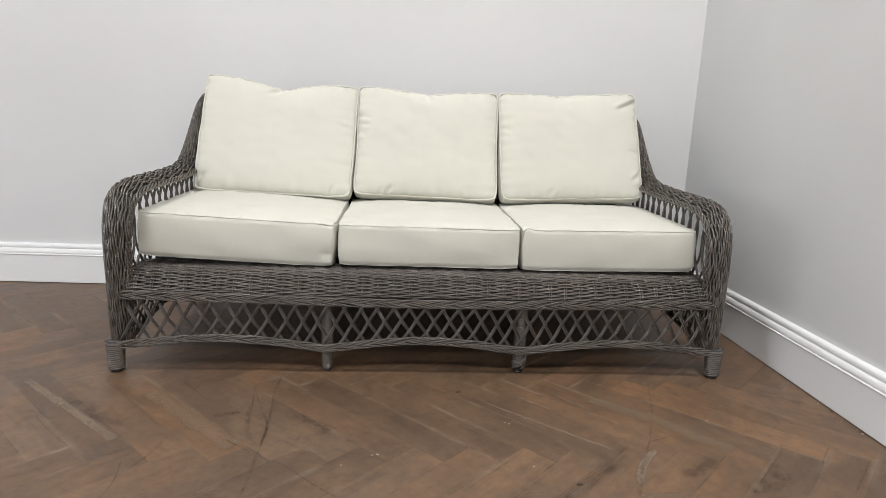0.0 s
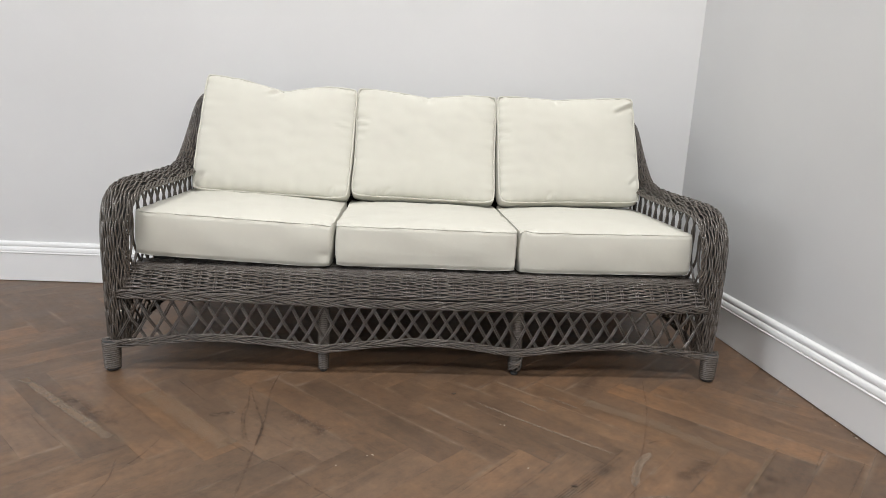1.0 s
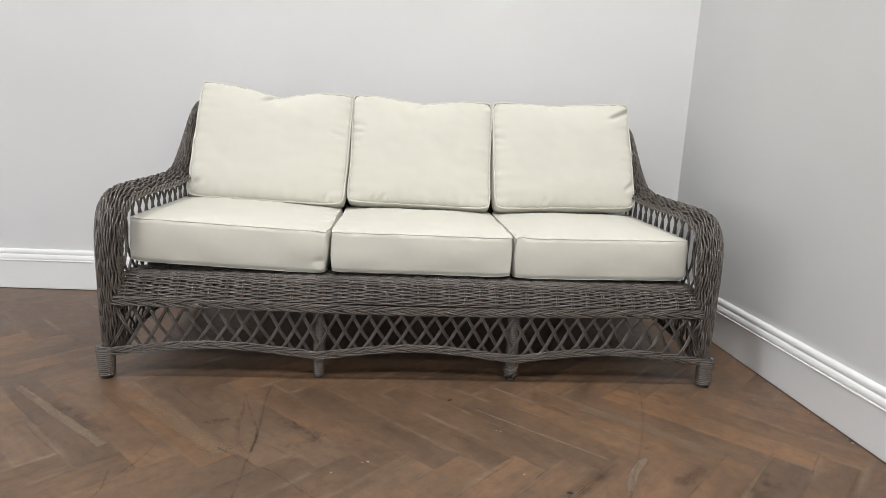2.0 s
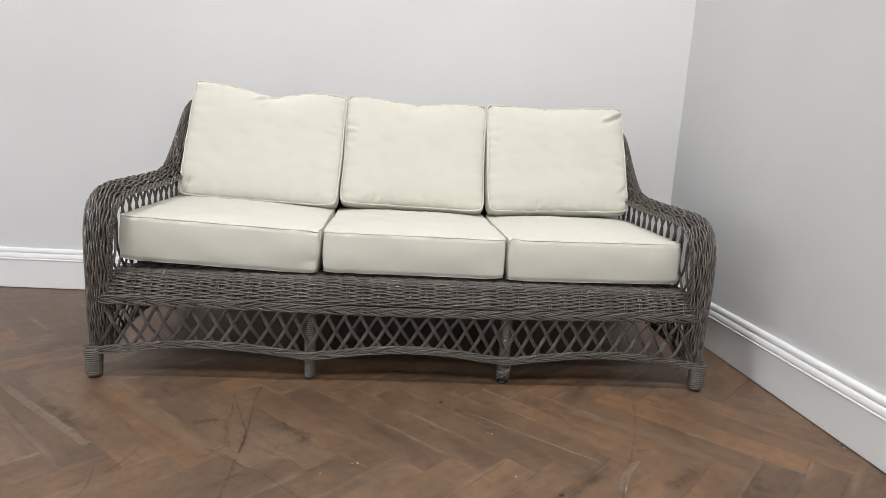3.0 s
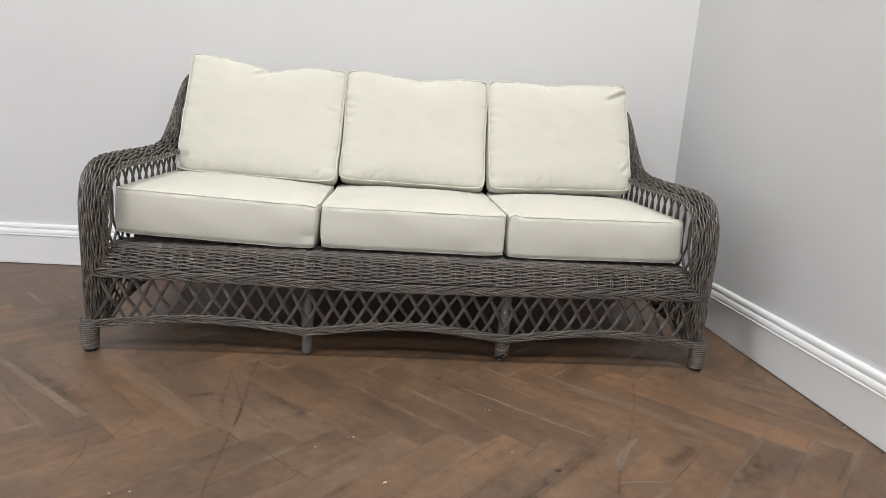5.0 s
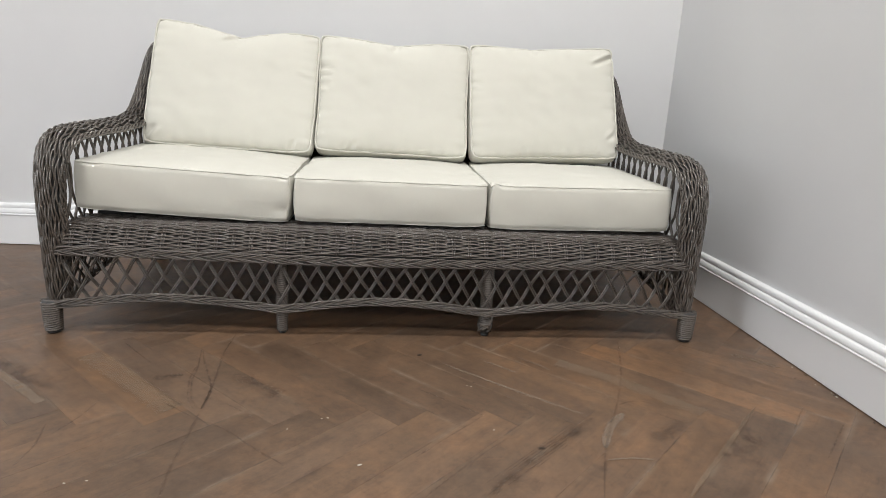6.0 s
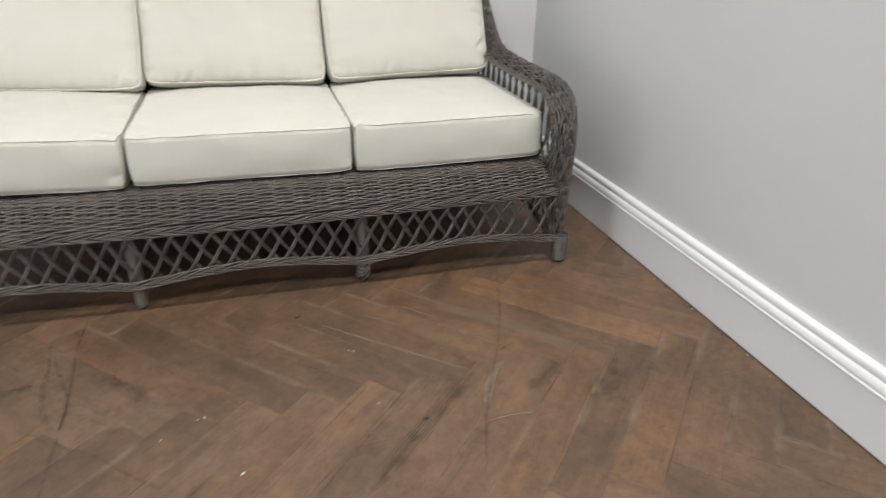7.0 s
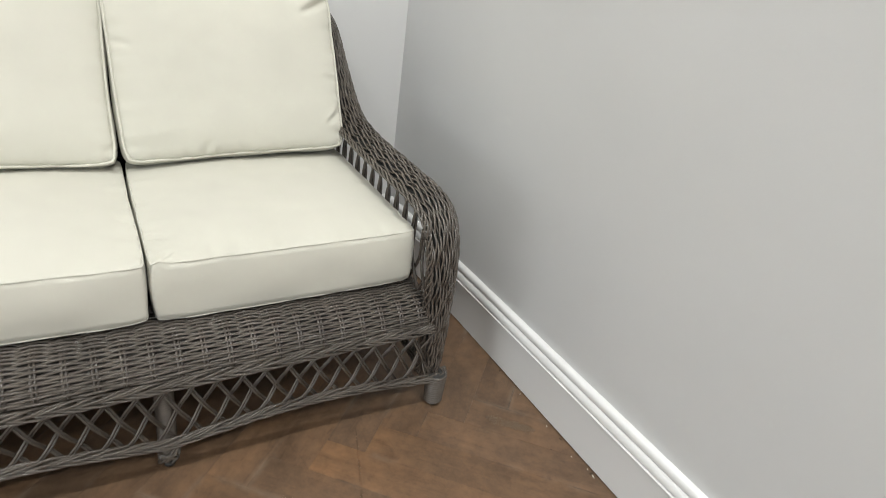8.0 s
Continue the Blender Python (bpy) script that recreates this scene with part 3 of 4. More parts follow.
for sx in (-1, 1):
    arm = new("arm")
    arm.parent = sofa
    arm["label"] = "sloping arm of wavy woven cords"
    flip = np.array((sx, 1, 1.0 + (0.018 if sx < 0 else 0)))
    cords = 19
    for c in range(cords):
        u0 = -0.93 + 1.86 * c / (cords - 1)
        ph = 2 * np.pi * AS / 0.092 + np.pi * c + 0.9 * math.sin(c * 2.4) + 0.25 * np.sin(AS * 9) + 0.12 * np.sin(AS * 23 + c)
        u = u0 + (0.0018 * np.sin(ph) + 0.0007 * np.sin(AS * 31 + c * 2.3)) / arm_line[:, 3]
        lift = 0.0044 * np.cos(ph) + 0.0008 * np.sin(AS * 40 + c * 1.3)
        st = Strands()
        st.tube(arm_point(u, lift) * flip, 0.0028, 6)
        st.make("cord", CANE, arm)
    # the core under the cords, near black to put shade into the gaps
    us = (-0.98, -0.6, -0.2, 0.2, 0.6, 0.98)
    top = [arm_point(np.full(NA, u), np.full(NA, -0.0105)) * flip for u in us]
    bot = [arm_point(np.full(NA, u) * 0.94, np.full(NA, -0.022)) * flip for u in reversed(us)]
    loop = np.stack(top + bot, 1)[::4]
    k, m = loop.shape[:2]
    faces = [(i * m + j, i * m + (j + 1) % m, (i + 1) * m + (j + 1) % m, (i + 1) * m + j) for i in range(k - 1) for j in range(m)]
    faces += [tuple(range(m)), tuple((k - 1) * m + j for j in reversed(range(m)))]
    mesh_object("core", loop.reshape(-1, 3), faces, SHADE_CORE, arm, uvs=np.zeros((k * m, 2)))
    # edge rolls of the arm
    for u in (-1.06, 1.06):
        for h in range(4):
            ph = 2 * np.pi * (AS / 0.12 + h / 4)
            st = Strands()
            st.tube(arm_point(u + 0.0042 / arm_line[:, 3] * np.sin(ph), 0.0042 * np.cos(ph) - 0.002) * flip, 0.0034, 6)
            st.make("edge_cane", CANE, arm)

    # open net between arm and seat, on the inner face
    net = new("arm_net")
    net.parent = sofa
    net["label"] = "open net of crossed canes under the arm"
    for i in range(-1, 13):
        y0 = 0.058 + 0.056 * i
        for lean in (-1, 1):
            pts = []
            for q in range(25):
                t = q / 24
                y = y0 + lean * (0.090 * t + 0.006 * math.sin(2 * math.pi * 1.6 * t)) + (0.0 if lean > 0 else 0.056)
                if not 0.030 < y < 0.76:
                    continue
                top_z = float(np.interp(y, AP[60:, 1], AP[60:, 2])) - 0.014
                z = top_z + (0.262 - top_z) * t
                pts.append((sx * (0.944 + 0.0042 * math.cos(2 * math.pi * 1.6 * t + 0.4) * lean), y, z))
            if len(pts) < 5:
                continue
            st = Strands()
            st.tube(pts, 0.0042, 6, up=(1, 0, 0))
            st.make("cane", CANE, net)
    # side lattice below the seat with its arched hem
    side = new("side_lattice")
    side.parent = sofa
    side["label"] = "side lattice with an arched hem"

    def hem(y):
        return 0.092 + 0.045 * math.sin(math.pi * min(1, max(0, (y - 0.03) / 0.80))) ** 0.7

    for i in range(17):
        y = 0.05 + 0.77 * i / 16
        for lean in (-1, 1):
            crossed(side, y, lean, sx * 0.955, 0.262, min(0.235, hem(y) + 0.002), along="y")
    yy = np.linspace(0.02, 0.84, 160)
    line = [(sx * 0.958, y, hem(y)) for y in yy]
    braid("hem_roll", line, 0.010, 0.0065, 6, "", parent=sofa)
    line = [(sx * 0.950, y, 0.258) for y in yy]
    braid("side_roll", line, 0.011, 0.0065, 6, "", parent=sofa)

# back rest: leaning woven panel behind the cushions with a rolled top
back = new("back_rest")
back.parent = sofa
back["label"] = "woven cane back rest"


def back_at(h):
    return 0.775 + 0.085 * (h - 0.30) / 0.60


for i in range(32):
    h = 0.285 + 0.0185 * i
    xx = np.linspace(-0.90, 0.90, 200)
    ph = np.pi * (xx / 0.06 + i)
    st = Strands()
    crest = 0.012 * np.cos(xx * 1.7)
    st.tube(np.stack([xx, back_at(h) + 0.006 * np.cos(ph), np.full_like(xx, h) + crest * (h - 0.28) / 0.6], 1), 0.0062, 6)
    st.make("weft", CANE, back)
for j in range(30):
    x = -0.87 + 0.06 * j
    st = Strands()
    for dx in (-0.0045, 0.0045):
        st.tube([(x + dx, back_at(h), h) for h in np.linspace(0.262, 0.875, 12)], 0.0042, 6, up=(1, 0, 0))
    st.make("stake", CANE, back)
# Added near-black sheet puts shade behind the back rest's weave.
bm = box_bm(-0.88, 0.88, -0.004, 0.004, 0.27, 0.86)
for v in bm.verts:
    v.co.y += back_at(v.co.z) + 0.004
part("shade_lining", bm, SHADE_CORE, back, "near-black backing that puts shade in the weave gaps")
top_line = [(x, 0.872 + 0.006 * math.cos(x * 3), 0.872 + 0.018 * math.cos(x * 1.6)) for x in np.linspace(-0.86, 0.86, 260)]
braid("top_roll", top_line, 0.014, 0.014, 10, "plaited roll along the top of the back", 10, 0.0050)


# ---- cushions ----
def cushion(name, m, width, depth, thick, crown, seed, label, group, rise=None, belly=0.012, corner=0.010, folds=(), nu=72, nv=60, pipe=0.0040, swell=0.45, ear=0.0):
    """A boxed cushion lying in its own xy plane, the show side up: rise(u, v) bends its outline and top. Piped along both edges."""
    r = random.Random(seed)
    ph = [r.uniform(0, 6.28) for _ in range(12)]
    rise = rise or (lambda u, v: (0, 0, 0))

    def gathers(u, v):
        """Small puckers along the seams."""
        g = 0.0
        for dist, along, k in ((1 - abs(u), v, 0), (1 - abs(v), u, 3)):
            fall = math.exp(-dist / 0.10)
            g += fall * 0.0034 * (math.sin(along * 17 + ph[k]) * math.sin(along * 7.3 + ph[k + 1]) + 0.5 * math.sin(along * 39 + ph[k + 2]))
        return g

    def creased(u, v):
        """Pressed-in folds: each from one place to another, with a ridge beside it."""
        z = 0.0
        for u0, v0, u1, v1, deep, wide in folds:
            du, dv = u1 - u0, v1 - v0
            ln = du * du + dv * dv
            t = ((u - u0) * du + (v - v0) * dv) / ln
            d = ((u - u0) * dv - (v - v0) * du) / math.sqrt(ln)
            along = math.exp(-((t - 0.35) / 0.5) ** 4)
            z -= deep * along * (math.exp(-(d / wide) ** 2) - 0.7 * math.exp(-((d - 1.7 * wide) / wide) ** 2))
        return z

    def plan(u, v):
        # corners pull out, sides draw in a little
        k = 1 - 0.012 * (1 - v * v) - 0.006 * math.sin(3.1 * v + ph[6])
        j = 1 - 0.014 * (1 - u * u) - 0.006 * math.sin(2.7 * u + ph[7])
        rx = (abs(u) ** 10) * (abs(v) ** 10) * corner
        dx, dy, dz = rise(u, v)
        return u * (width / 2 * k - rx) + dx, v * (depth / 2 * j - rx) + dy, dz

    def top(u, v):
        x, y, z = plan(u, v)
        puff = crown * ((1 - abs(u) ** 3.0) * (1 - abs(v) ** 3.0)) ** swell
        lump = 0.003 * noise.noise(Vector((u * 2.1 + seed * 3.7, v * 2.1, seed))) + 0.002 * noise.noise(Vector((u * 5 + seed, v * 5, 2.0 + seed)))
        return (x, y, z + thick / 2 + puff + lump * (1 - max(abs(u), abs(v)) ** 6) + gathers(u, v) * (max(abs(u), abs(v)) < 0.999) + creased(u, v))

    def bottom(u, v):
        x, y, z = plan(u, v)
        puff = crown * 0.35 * ((1 - abs(u) ** 3.0) * (1 - abs(v) ** 3.0)) ** 0.6
        return (x, y, z - thick / 2 - puff + 0.7 * corner * (abs(u) ** 9) * (abs(v) ** 9))

    def spaced(n):
        # closer towards the seams
        t = np.linspace(-1, 1, n)
        return np.sign(t) * (1 - (1 - np.abs(t)) ** 1.35)

    us, vs = spaced(nu), spaced(nv)
    verts, faces = [], []
    for fn in (top, bottom):
        for v in vs:
            for u in us:
                verts.append(fn(u, v))
    for k, base in enumerate((0, nu * nv)):
        for j in range(nv - 1):
            for i in range(nu - 1):
                q = (base + j * nu + i, base + j * nu + i + 1, base + (j + 1) * nu + i + 1, base + (j + 1) * nu + i)
                faces.append(q if k == 0 else tuple(reversed(q)))
    # the gusset, bellied between the two seams
    edge = [(i, 0) for i in range(nu - 1)] + [(nu - 1, j) for j in range(nv - 1)] + [(i, nv - 1) for i in range(nu - 1, 0, -1)] + [(0, j) for j in range(nv - 1, 0, -1)]
    rows = 9
    cols = [[j * nu + i for i, j in edge]]
    for q in range(1, rows):
        t = q / rows
        col = []
        for n_, (i, j) in enumerate(edge):
            a, b = np.array(verts[j * nu + i]), np.array(verts[nu * nv + j * nu + i])
            u, v = us[i], vs[j]
            out = np.array((u if abs(u) > 0.999 else 0, v if abs(v) > 0.999 else 0, 0.0))
            out /= max(1, np.linalg.norm(out))
            amt = belly * math.sin(math.pi * t) ** 0.8 - 0.0008 * math.exp(-min(t, 1 - t) / 0.1)
            amt += 0.0045 * math.sin(math.pi * t) * noise.noise(Vector((a[0] * 9, a[1] * 9, t * 1.7 + seed)))
            if v < -0.999:
                near = math.exp(-((u - 0.95) / 0.07) ** 2)
                amt += ear * near * (math.exp(-((t - 0.93) / 0.09) ** 2) - 0.8 * math.exp(-((t - 0.74) / 0.06) ** 2))
            p = a + (b - a) * t + out * amt
            col.append(len(verts))
            verts.append(tuple(p))
        cols.append(col)
    cols.append([nu * nv + j * nu + i for i, j in edge])
    ne = len(edge)
    for c0, c1 in zip(cols, cols[1:]):
        for k in range(ne):
            k2 = (k + 1) % ne
            faces.append((c0[k2], c0[k], c1[k], c1[k2]))
    thing = new(name)
    thing.matrix_world = m
    tagged(thing, label, "cushion", group)
    mesh_object("cover", verts, faces, CREAM, thing)
    for col, fat in ((cols[0], pipe), (cols[-1], pipe * 0.6)):
        st = Strands()
        line = np.array([verts[i] for i in col])
        line = (np.roll(line, 1, 0) + 2 * line + np.roll(line, -1, 0)) / 4
        wave = np.array([[0.0016 * noise.noise(Vector((p[0] * 16, p[1] * 16, seed + k))) for k in (0.0, 7.0, 14.0)] for p in line])
        line = line + wave
        if pipe > 0.003:
            line[:, 2] += math.copysign(0.7 * fat, line[0, 2])
        st.tube(line * (np.array((1.006, 1.006, 1.0)) if pipe > 0.003 else np.array((0.9995, 0.9985, 1.0))), fat, 6, closed=True)
        st.make("piping", PIPE, thing)
    return thing


SEAT_D = 0.60
SEAT_FOLDS = (((0.98, -0.98, 0.80, -0.86, 0.006, 0.03), (0.98, 0.1, 0.86, 0.14, 0.004, 0.03), (-0.98, -0.5, -0.88, -0.44, 0.004, 0.03)),
              ((-0.98, -0.95, -0.84, -0.88, 0.005, 0.03), (0.97, -0.3, 0.86, -0.24, 0.005, 0.03), (0.2, 0.97, 0.26, 0.8, 0.004, 0.03)),
              ((-0.99, -0.96, -0.82, -0.84, 0.010, 0.03), (-0.97, -0.6, -0.84, -0.66, 0.006, 0.03), (0.98, -0.7, 0.86, -0.6, 0.005, 0.03), (0.99, 0.0, 0.86, 0.08, 0.005, 0.03)))
for i, (cx, wd, tilt, z, seed, thick) in enumerate(((-0.627, 0.634, 2.4, 0.4235, 3, 0.142), (0.010, 0.613, 0.1, 0.414, 8, 0.134), (0.627, 0.610, -0.9, 0.4165, 14, 0.140))):
    cushion("seat_cushion", pose(cx, 0.095 + SEAT_D / 2, z, 0.5, tilt, 0), wd, SEAT_D, thick, 0.018, seed,
            "cream fabric box seat cushion with piped edges on the sofa", "seat cushions on the sofa", belly=0.006, corner=0.007, pipe=0.0019, swell=0.75, folds=SEAT_FOLDS[i], ear=(0.011, 0.003, 0.002)[i])


def sag(depth, at, corner_l, corner_r, low_l=0.008, low_r=0.008):
    """The upper edge of a back cushion dips at one place; corners stand up."""
    def f(u, v):
        k = max(0, v) ** 3
        dip = -depth * max(0, 1 - math.sqrt(((u - at) / 0.62) ** 2 + 0.004)) ** 1.3 + corner_l * max(0, -u) ** 5 + corner_r * max(0, u) ** 5
        slump = -0.012 * (1 - v) * 0.5 * (1 - u * u)
        low = (0.5 * (1 - u) * low_l + 0.5 * (1 + u) * low_r) * max(0, -v)
        return (0, dip * k - low, slump)
    return f


FOLDS = (((0.03, 1.0, -0.16, 0.72, 0.012, 0.035), (0.10, 1.0, 0.02, 0.66, 0.006, 0.03), (-0.97, -0.9, -0.86, -0.72, 0.010, 0.04), (0.75, -1.0, 0.80, -0.80, 0.006, 0.03), (0.93, 0.2, 0.72, 0.26, 0.004, 0.03)),
         ((-1.0, 0.42, -0.78, 0.36, 0.009, 0.03), (-1.0, 0.26, -0.82, 0.25, 0.008, 0.028), (-1.0, 0.08, -0.85, 0.04, 0.006, 0.03), (0.02, 1.0, 0.0, 0.8, 0.008, 0.04), (-0.55, -1.0, -0.48, -0.84, 0.007, 0.03), (-0.66, -1.0, -0.62, -0.86, 0.005, 0.025)),
         ((1.0, 0.84, 0.66, 0.64, 0.013, 0.04), (-0.15, 1.0, -0.12, 0.82, 0.006, 0.035), (-0.35, -1.0, -0.28, -0.82, 0.006, 0.03), (-1.0, 0.3, -0.82, 0.24, 0.006, 0.03), (0.97, -0.15, 0.8, -0.12, 0.006, 0.03), (0.98, -0.55, 0.84, -0.72, 0.006, 0.03)))
for (cx, wd, ht, lean, roll, y, z, seed, fn), creases in zip(((-0.598, 0.620, 0.455, 69, 2.8, 0.715, 0.728, 21, sag(0.040, 0.02, 0.012, 0.004, 0.026, 0.010)),
                                                              (0.012, 0.584, 0.450, 69, 0.9, 0.720, 0.718, 27, sag(0.020, 0.0, 0.006, 0.006)),
                                                              (0.613, 0.594, 0.450, 69, -2.0, 0.715, 0.728, 33, sag(0.010, -0.15, 0.004, 0.006))), FOLDS):
    m = pose(cx, y, z) @ pose(0, 0, 0, lean, 0, 0) @ pose(0, 0, 0, 0, 0, -roll)
    cushion("back_cushion", m, wd, ht, 0.085, 0.042, seed, "plump cream fabric back cushion with piped edges, leaning on the sofa", "back cushions on the sofa", fn, 0.010, 0.010, creases)


# ---- floor ----
PLANK_W, PLANK_L, R2 = 0.101, 0.606, math.sqrt(0.5)
AX, AY = 0.533, -0.460
floor = tagged(new("floor"), "worn brown oak herringbone plank floor", "floor", kind="structure")
ROOM = [(w, s), (e, s), (e, back_y(e)), (w, back_y(w))]


def clip(poly):
    out = poly
    for (x0, y0), (x1, y1) in zip(ROOM, ROOM[1:] + ROOM[:1]):
        src, out = out, []
        for a, b in zip(src, src[1:] + src[:1]):
            da = (x1 - x0) * (a[1] - y0) - (y1 - y0) * (a[0] - x0)
            db = (x1 - x0) * (b[1] - y0) - (y1 - y0) * (b[0] - x0)
            if da >= 0:
                out.append(a)
            if da * db < 0:
                t = da / (da - db)
                out.append((a[0] + (b[0] - a[0]) * t, a[1] + (b[1] - a[1]) * t))
        if len(out) < 3:
            return []
    return out


def plank_mesh(poly, c, along):
    """A plank with eased top edges over a plan polygon, in its own axes."""
    n = len(poly)
    ax = (math.cos(along), math.sin(along))
    local = [((x - c[0]) * ax[0] + (y - c[1]) * ax[1], -(x - c[0]) * ax[1] + (y - c[1]) * ax[0]) for x, y in poly]
    mx, my = sum(p[0] for p in local) / n, sum(p[1] for p in local) / n
    ease = 0.0002
    inner = []
    for x, y in local:
        dx, dy = mx - x, my - y
        inner.append((x + math.copysign(min(ease, abs(dx)), dx), y + math.copysign(min(ease, abs(dy)), dy)))
    verts = [(x, y, -0.02) for x, y in local] + [(x, y, -0.0010) for x, y in local] + [(x, y, 0) for x, y in inner]
    faces = [tuple(reversed(range(n)))] + [(i, (i + 1) % n, n + (i + 1) % n, n + i) for i in range(n)]
    faces += [(n + i, n + (i + 1) % n, 2 * n + (i + 1) % n, 2 * n + i) for i in range(n)] + [tuple(range(2 * n, 3 * n))]
    return verts, faces


pr = random.Random(11)
planks = []
gap = 0.00003
for m_ in range(-8, 9):
    for k in range(-45, 46):
        for kind in (0, 1):
            p0 = k * PLANK_W + m_ * PLANK_L
            q0 = k * PLANK_W - m_ * PLANK_L
            if kind == 0:
                rect = (p0 - PLANK_L, p0, q0 - PLANK_W, q0)
            else:
                rect = (p0, p0 + PLANK_W, q0 - PLANK_L, q0)
            a, b, c, d = rect[0] + gap, rect[1] - gap, rect[2] + gap, rect[3] - gap
            corners = [(AX + (p + q) * R2, AY + (q - p) * R2) for p, q in ((a, c), (b, c), (b, d), (a, d))]
            mid = (sum(x for x, _ in corners) / 4, sum(y for _, y in corners) / 4)
            if not (w - 0.5 < mid[0] < e + 0.5 and s - 0.5 < mid[1] < back_y(mid[0]) + 0.5):
                continue
            poly = clip(corners)
            if len(poly) < 3:
                continue
            whole = len(poly) == 4 and all(math.hypot(p[0] - q[0], p[1] - q[1]) < 1e-9 for p, q in zip(poly, corners))
            planks.append((math.hypot(mid[0] - 0.1, mid[1] + 0.4), poly, mid, -math.pi / 4 if kind == 0 else math.pi / 4, whole))
planks.sort(key=lambda q: q[0])
# boards that stand out by their own colour: a place on each
TONED = ((ORANGE_WOOD, ((0.66, -0.33), (0.84, -0.28), (0.66, -0.67), (-0.62, -0.37), (-0.78, -0.20), (1.0, -0.62), (1.02, -0.29))),
         (DARK_WOOD, ((0.87, -0.62), (0.34, -0.80), (-0.33, -0.25), (-0.2, -0.18), (0.15, -0.44), (0.74, -0.2), (-1.03, -0.19))),
         (GREY_WOOD, ((-1.08, -0.36), (-0.37, -0.39), (-0.2, -0.75), (-0.5, -0.4))),
         (PALE_WOOD, ((0.78, -0.65), (0.0, -0.62), (0.53, -0.37))))


def board_wood(poly):
    for mat, places in TONED:
        for x, y in places:
            if all((b[0] - a[0]) * (y - a[1]) - (b[1] - a[1]) * (x - a[0]) >= 0 for a, b in zip(poly, poly[1:] + poly[:1])):
                return mat
    return WOOD


rest_v, rest_f, rest_uv = [], [], []
shared = {}
for i, (_, poly, mid, along, whole) in enumerate(planks):
    verts, faces = plank_mesh(poly, mid, along)
    zoff = pr.uniform(-0.0003, 0.0)
    if i < 290:
        wood = board_wood(poly)
        key = wood.name if whole else i
        if key not in shared:
            shared[key] = mesh_object("plank", verts, faces, wood, floor, "", False, [(v[0], v[1]) for v in verts])
            ob = shared[key]
        else:
            ob = new("plank", shared[key].data)
            ob.parent = floor
        ob.matrix_local = pose(mid[0], mid[1], zoff, 0, 0, math.degrees(along))
    else:
        base = len(rest_v)
        ca, sa = math.cos(along), math.sin(along)
        rest_v += [(mid[0] + x * ca - y * sa, mid[1] + x * sa + y * ca, z + zoff) for x, y, z in verts]
        rest_uv += [(x, y) for x, y, _ in verts]
        rest_f += [tuple(base + j for j in f) for f in faces]
if rest_v:
    far = mesh_object("far_planks", rest_v, rest_f, WOOD, floor, "", False, rest_uv)
    far["kind"] = "stuff"
sub = prism("floor_bed", [(w, s), (e, s), (e, back_y(e)), (w, back_y(w))], -0.06, -0.006, GAP, floor)
sub["label"] = "dark dust in the joints"


# ---- marks and crumbs on the floor ----
def mark_material(name, colour, cover, lo=0.38, hi=0.62, scale=38.0, soft=1.0):
    """A thin patchy film that fades towards its edges: the wood shows through where it has worn off."""
    m, nt, b = material(name, 0.7)
    b.inputs["Base Color"].default_value = (*colour, 1)
    co = mapped(nt, "Object", (scale, scale, scale))
    n = node(nt, "ShaderNodeTexNoise", Scale=1.0, Detail=6.0, Roughness=0.7)
    nt.links.new(co.outputs[0], n.inputs["Vector"])
    r = ramp(nt, [(lo, (0, 0, 0)), (hi, (cover, cover, cover))])
    nt.links.new(n.outputs[0], r.inputs[0])
    raw = nt.nodes.new("ShaderNodeTexCoord")
    sep = nt.nodes.new("ShaderNodeSeparateXYZ")
    nt.links.new(raw.outputs["UV"], sep.inputs[0])
    away = nt.nodes.new("ShaderNodeMath")
    away.operation = "ABSOLUTE"
    nt.links.new(sep.outputs[1], away.inputs[0])
    fade = nt.nodes.new("ShaderNodeMapRange")
    fade.interpolation_type = "SMOOTHSTEP"
    fade.inputs[1].default_value, fade.inputs[2].default_value = 1.0, 1.0 - soft
    nt.links.new(away.outputs[0], fade.inputs[0])
    alpha = nt.nodes.new("ShaderNodeMath")
    alpha.operation = "MULTIPLY"
    nt.links.new(r.outputs[0], alpha.inputs[0])
    nt.links.new(fade.outputs[0], alpha.inputs[1])
    nt.links.new(alpha.outputs[0], b.inputs["Alpha"])
    return m


# Dark film for scuffs and open joints, and for painted shade at the skirting.
DARK_MARK = mark_material("dark_scuff_and_gap_shade", (0.03, 0.022, 0.017), 0.36, 0.36, 0.64)
PALE_MARK = mark_material("pale_worn_wood", (0.230, 0.168, 0.120), 0.62, 0.02, 0.5, 14.0, 0.6)
SAND_MARK = mark_material("sandy_worn_wood", (0.22, 0.152, 0.098), 0.5, 0.12, 0.6, 14.0, 0.7)
STAIN_MARK = mark_material("dark_stain", (0.035, 0.027, 0.022), 0.5, 0.42, 0.68, 24.0, 0.9)
laid = []


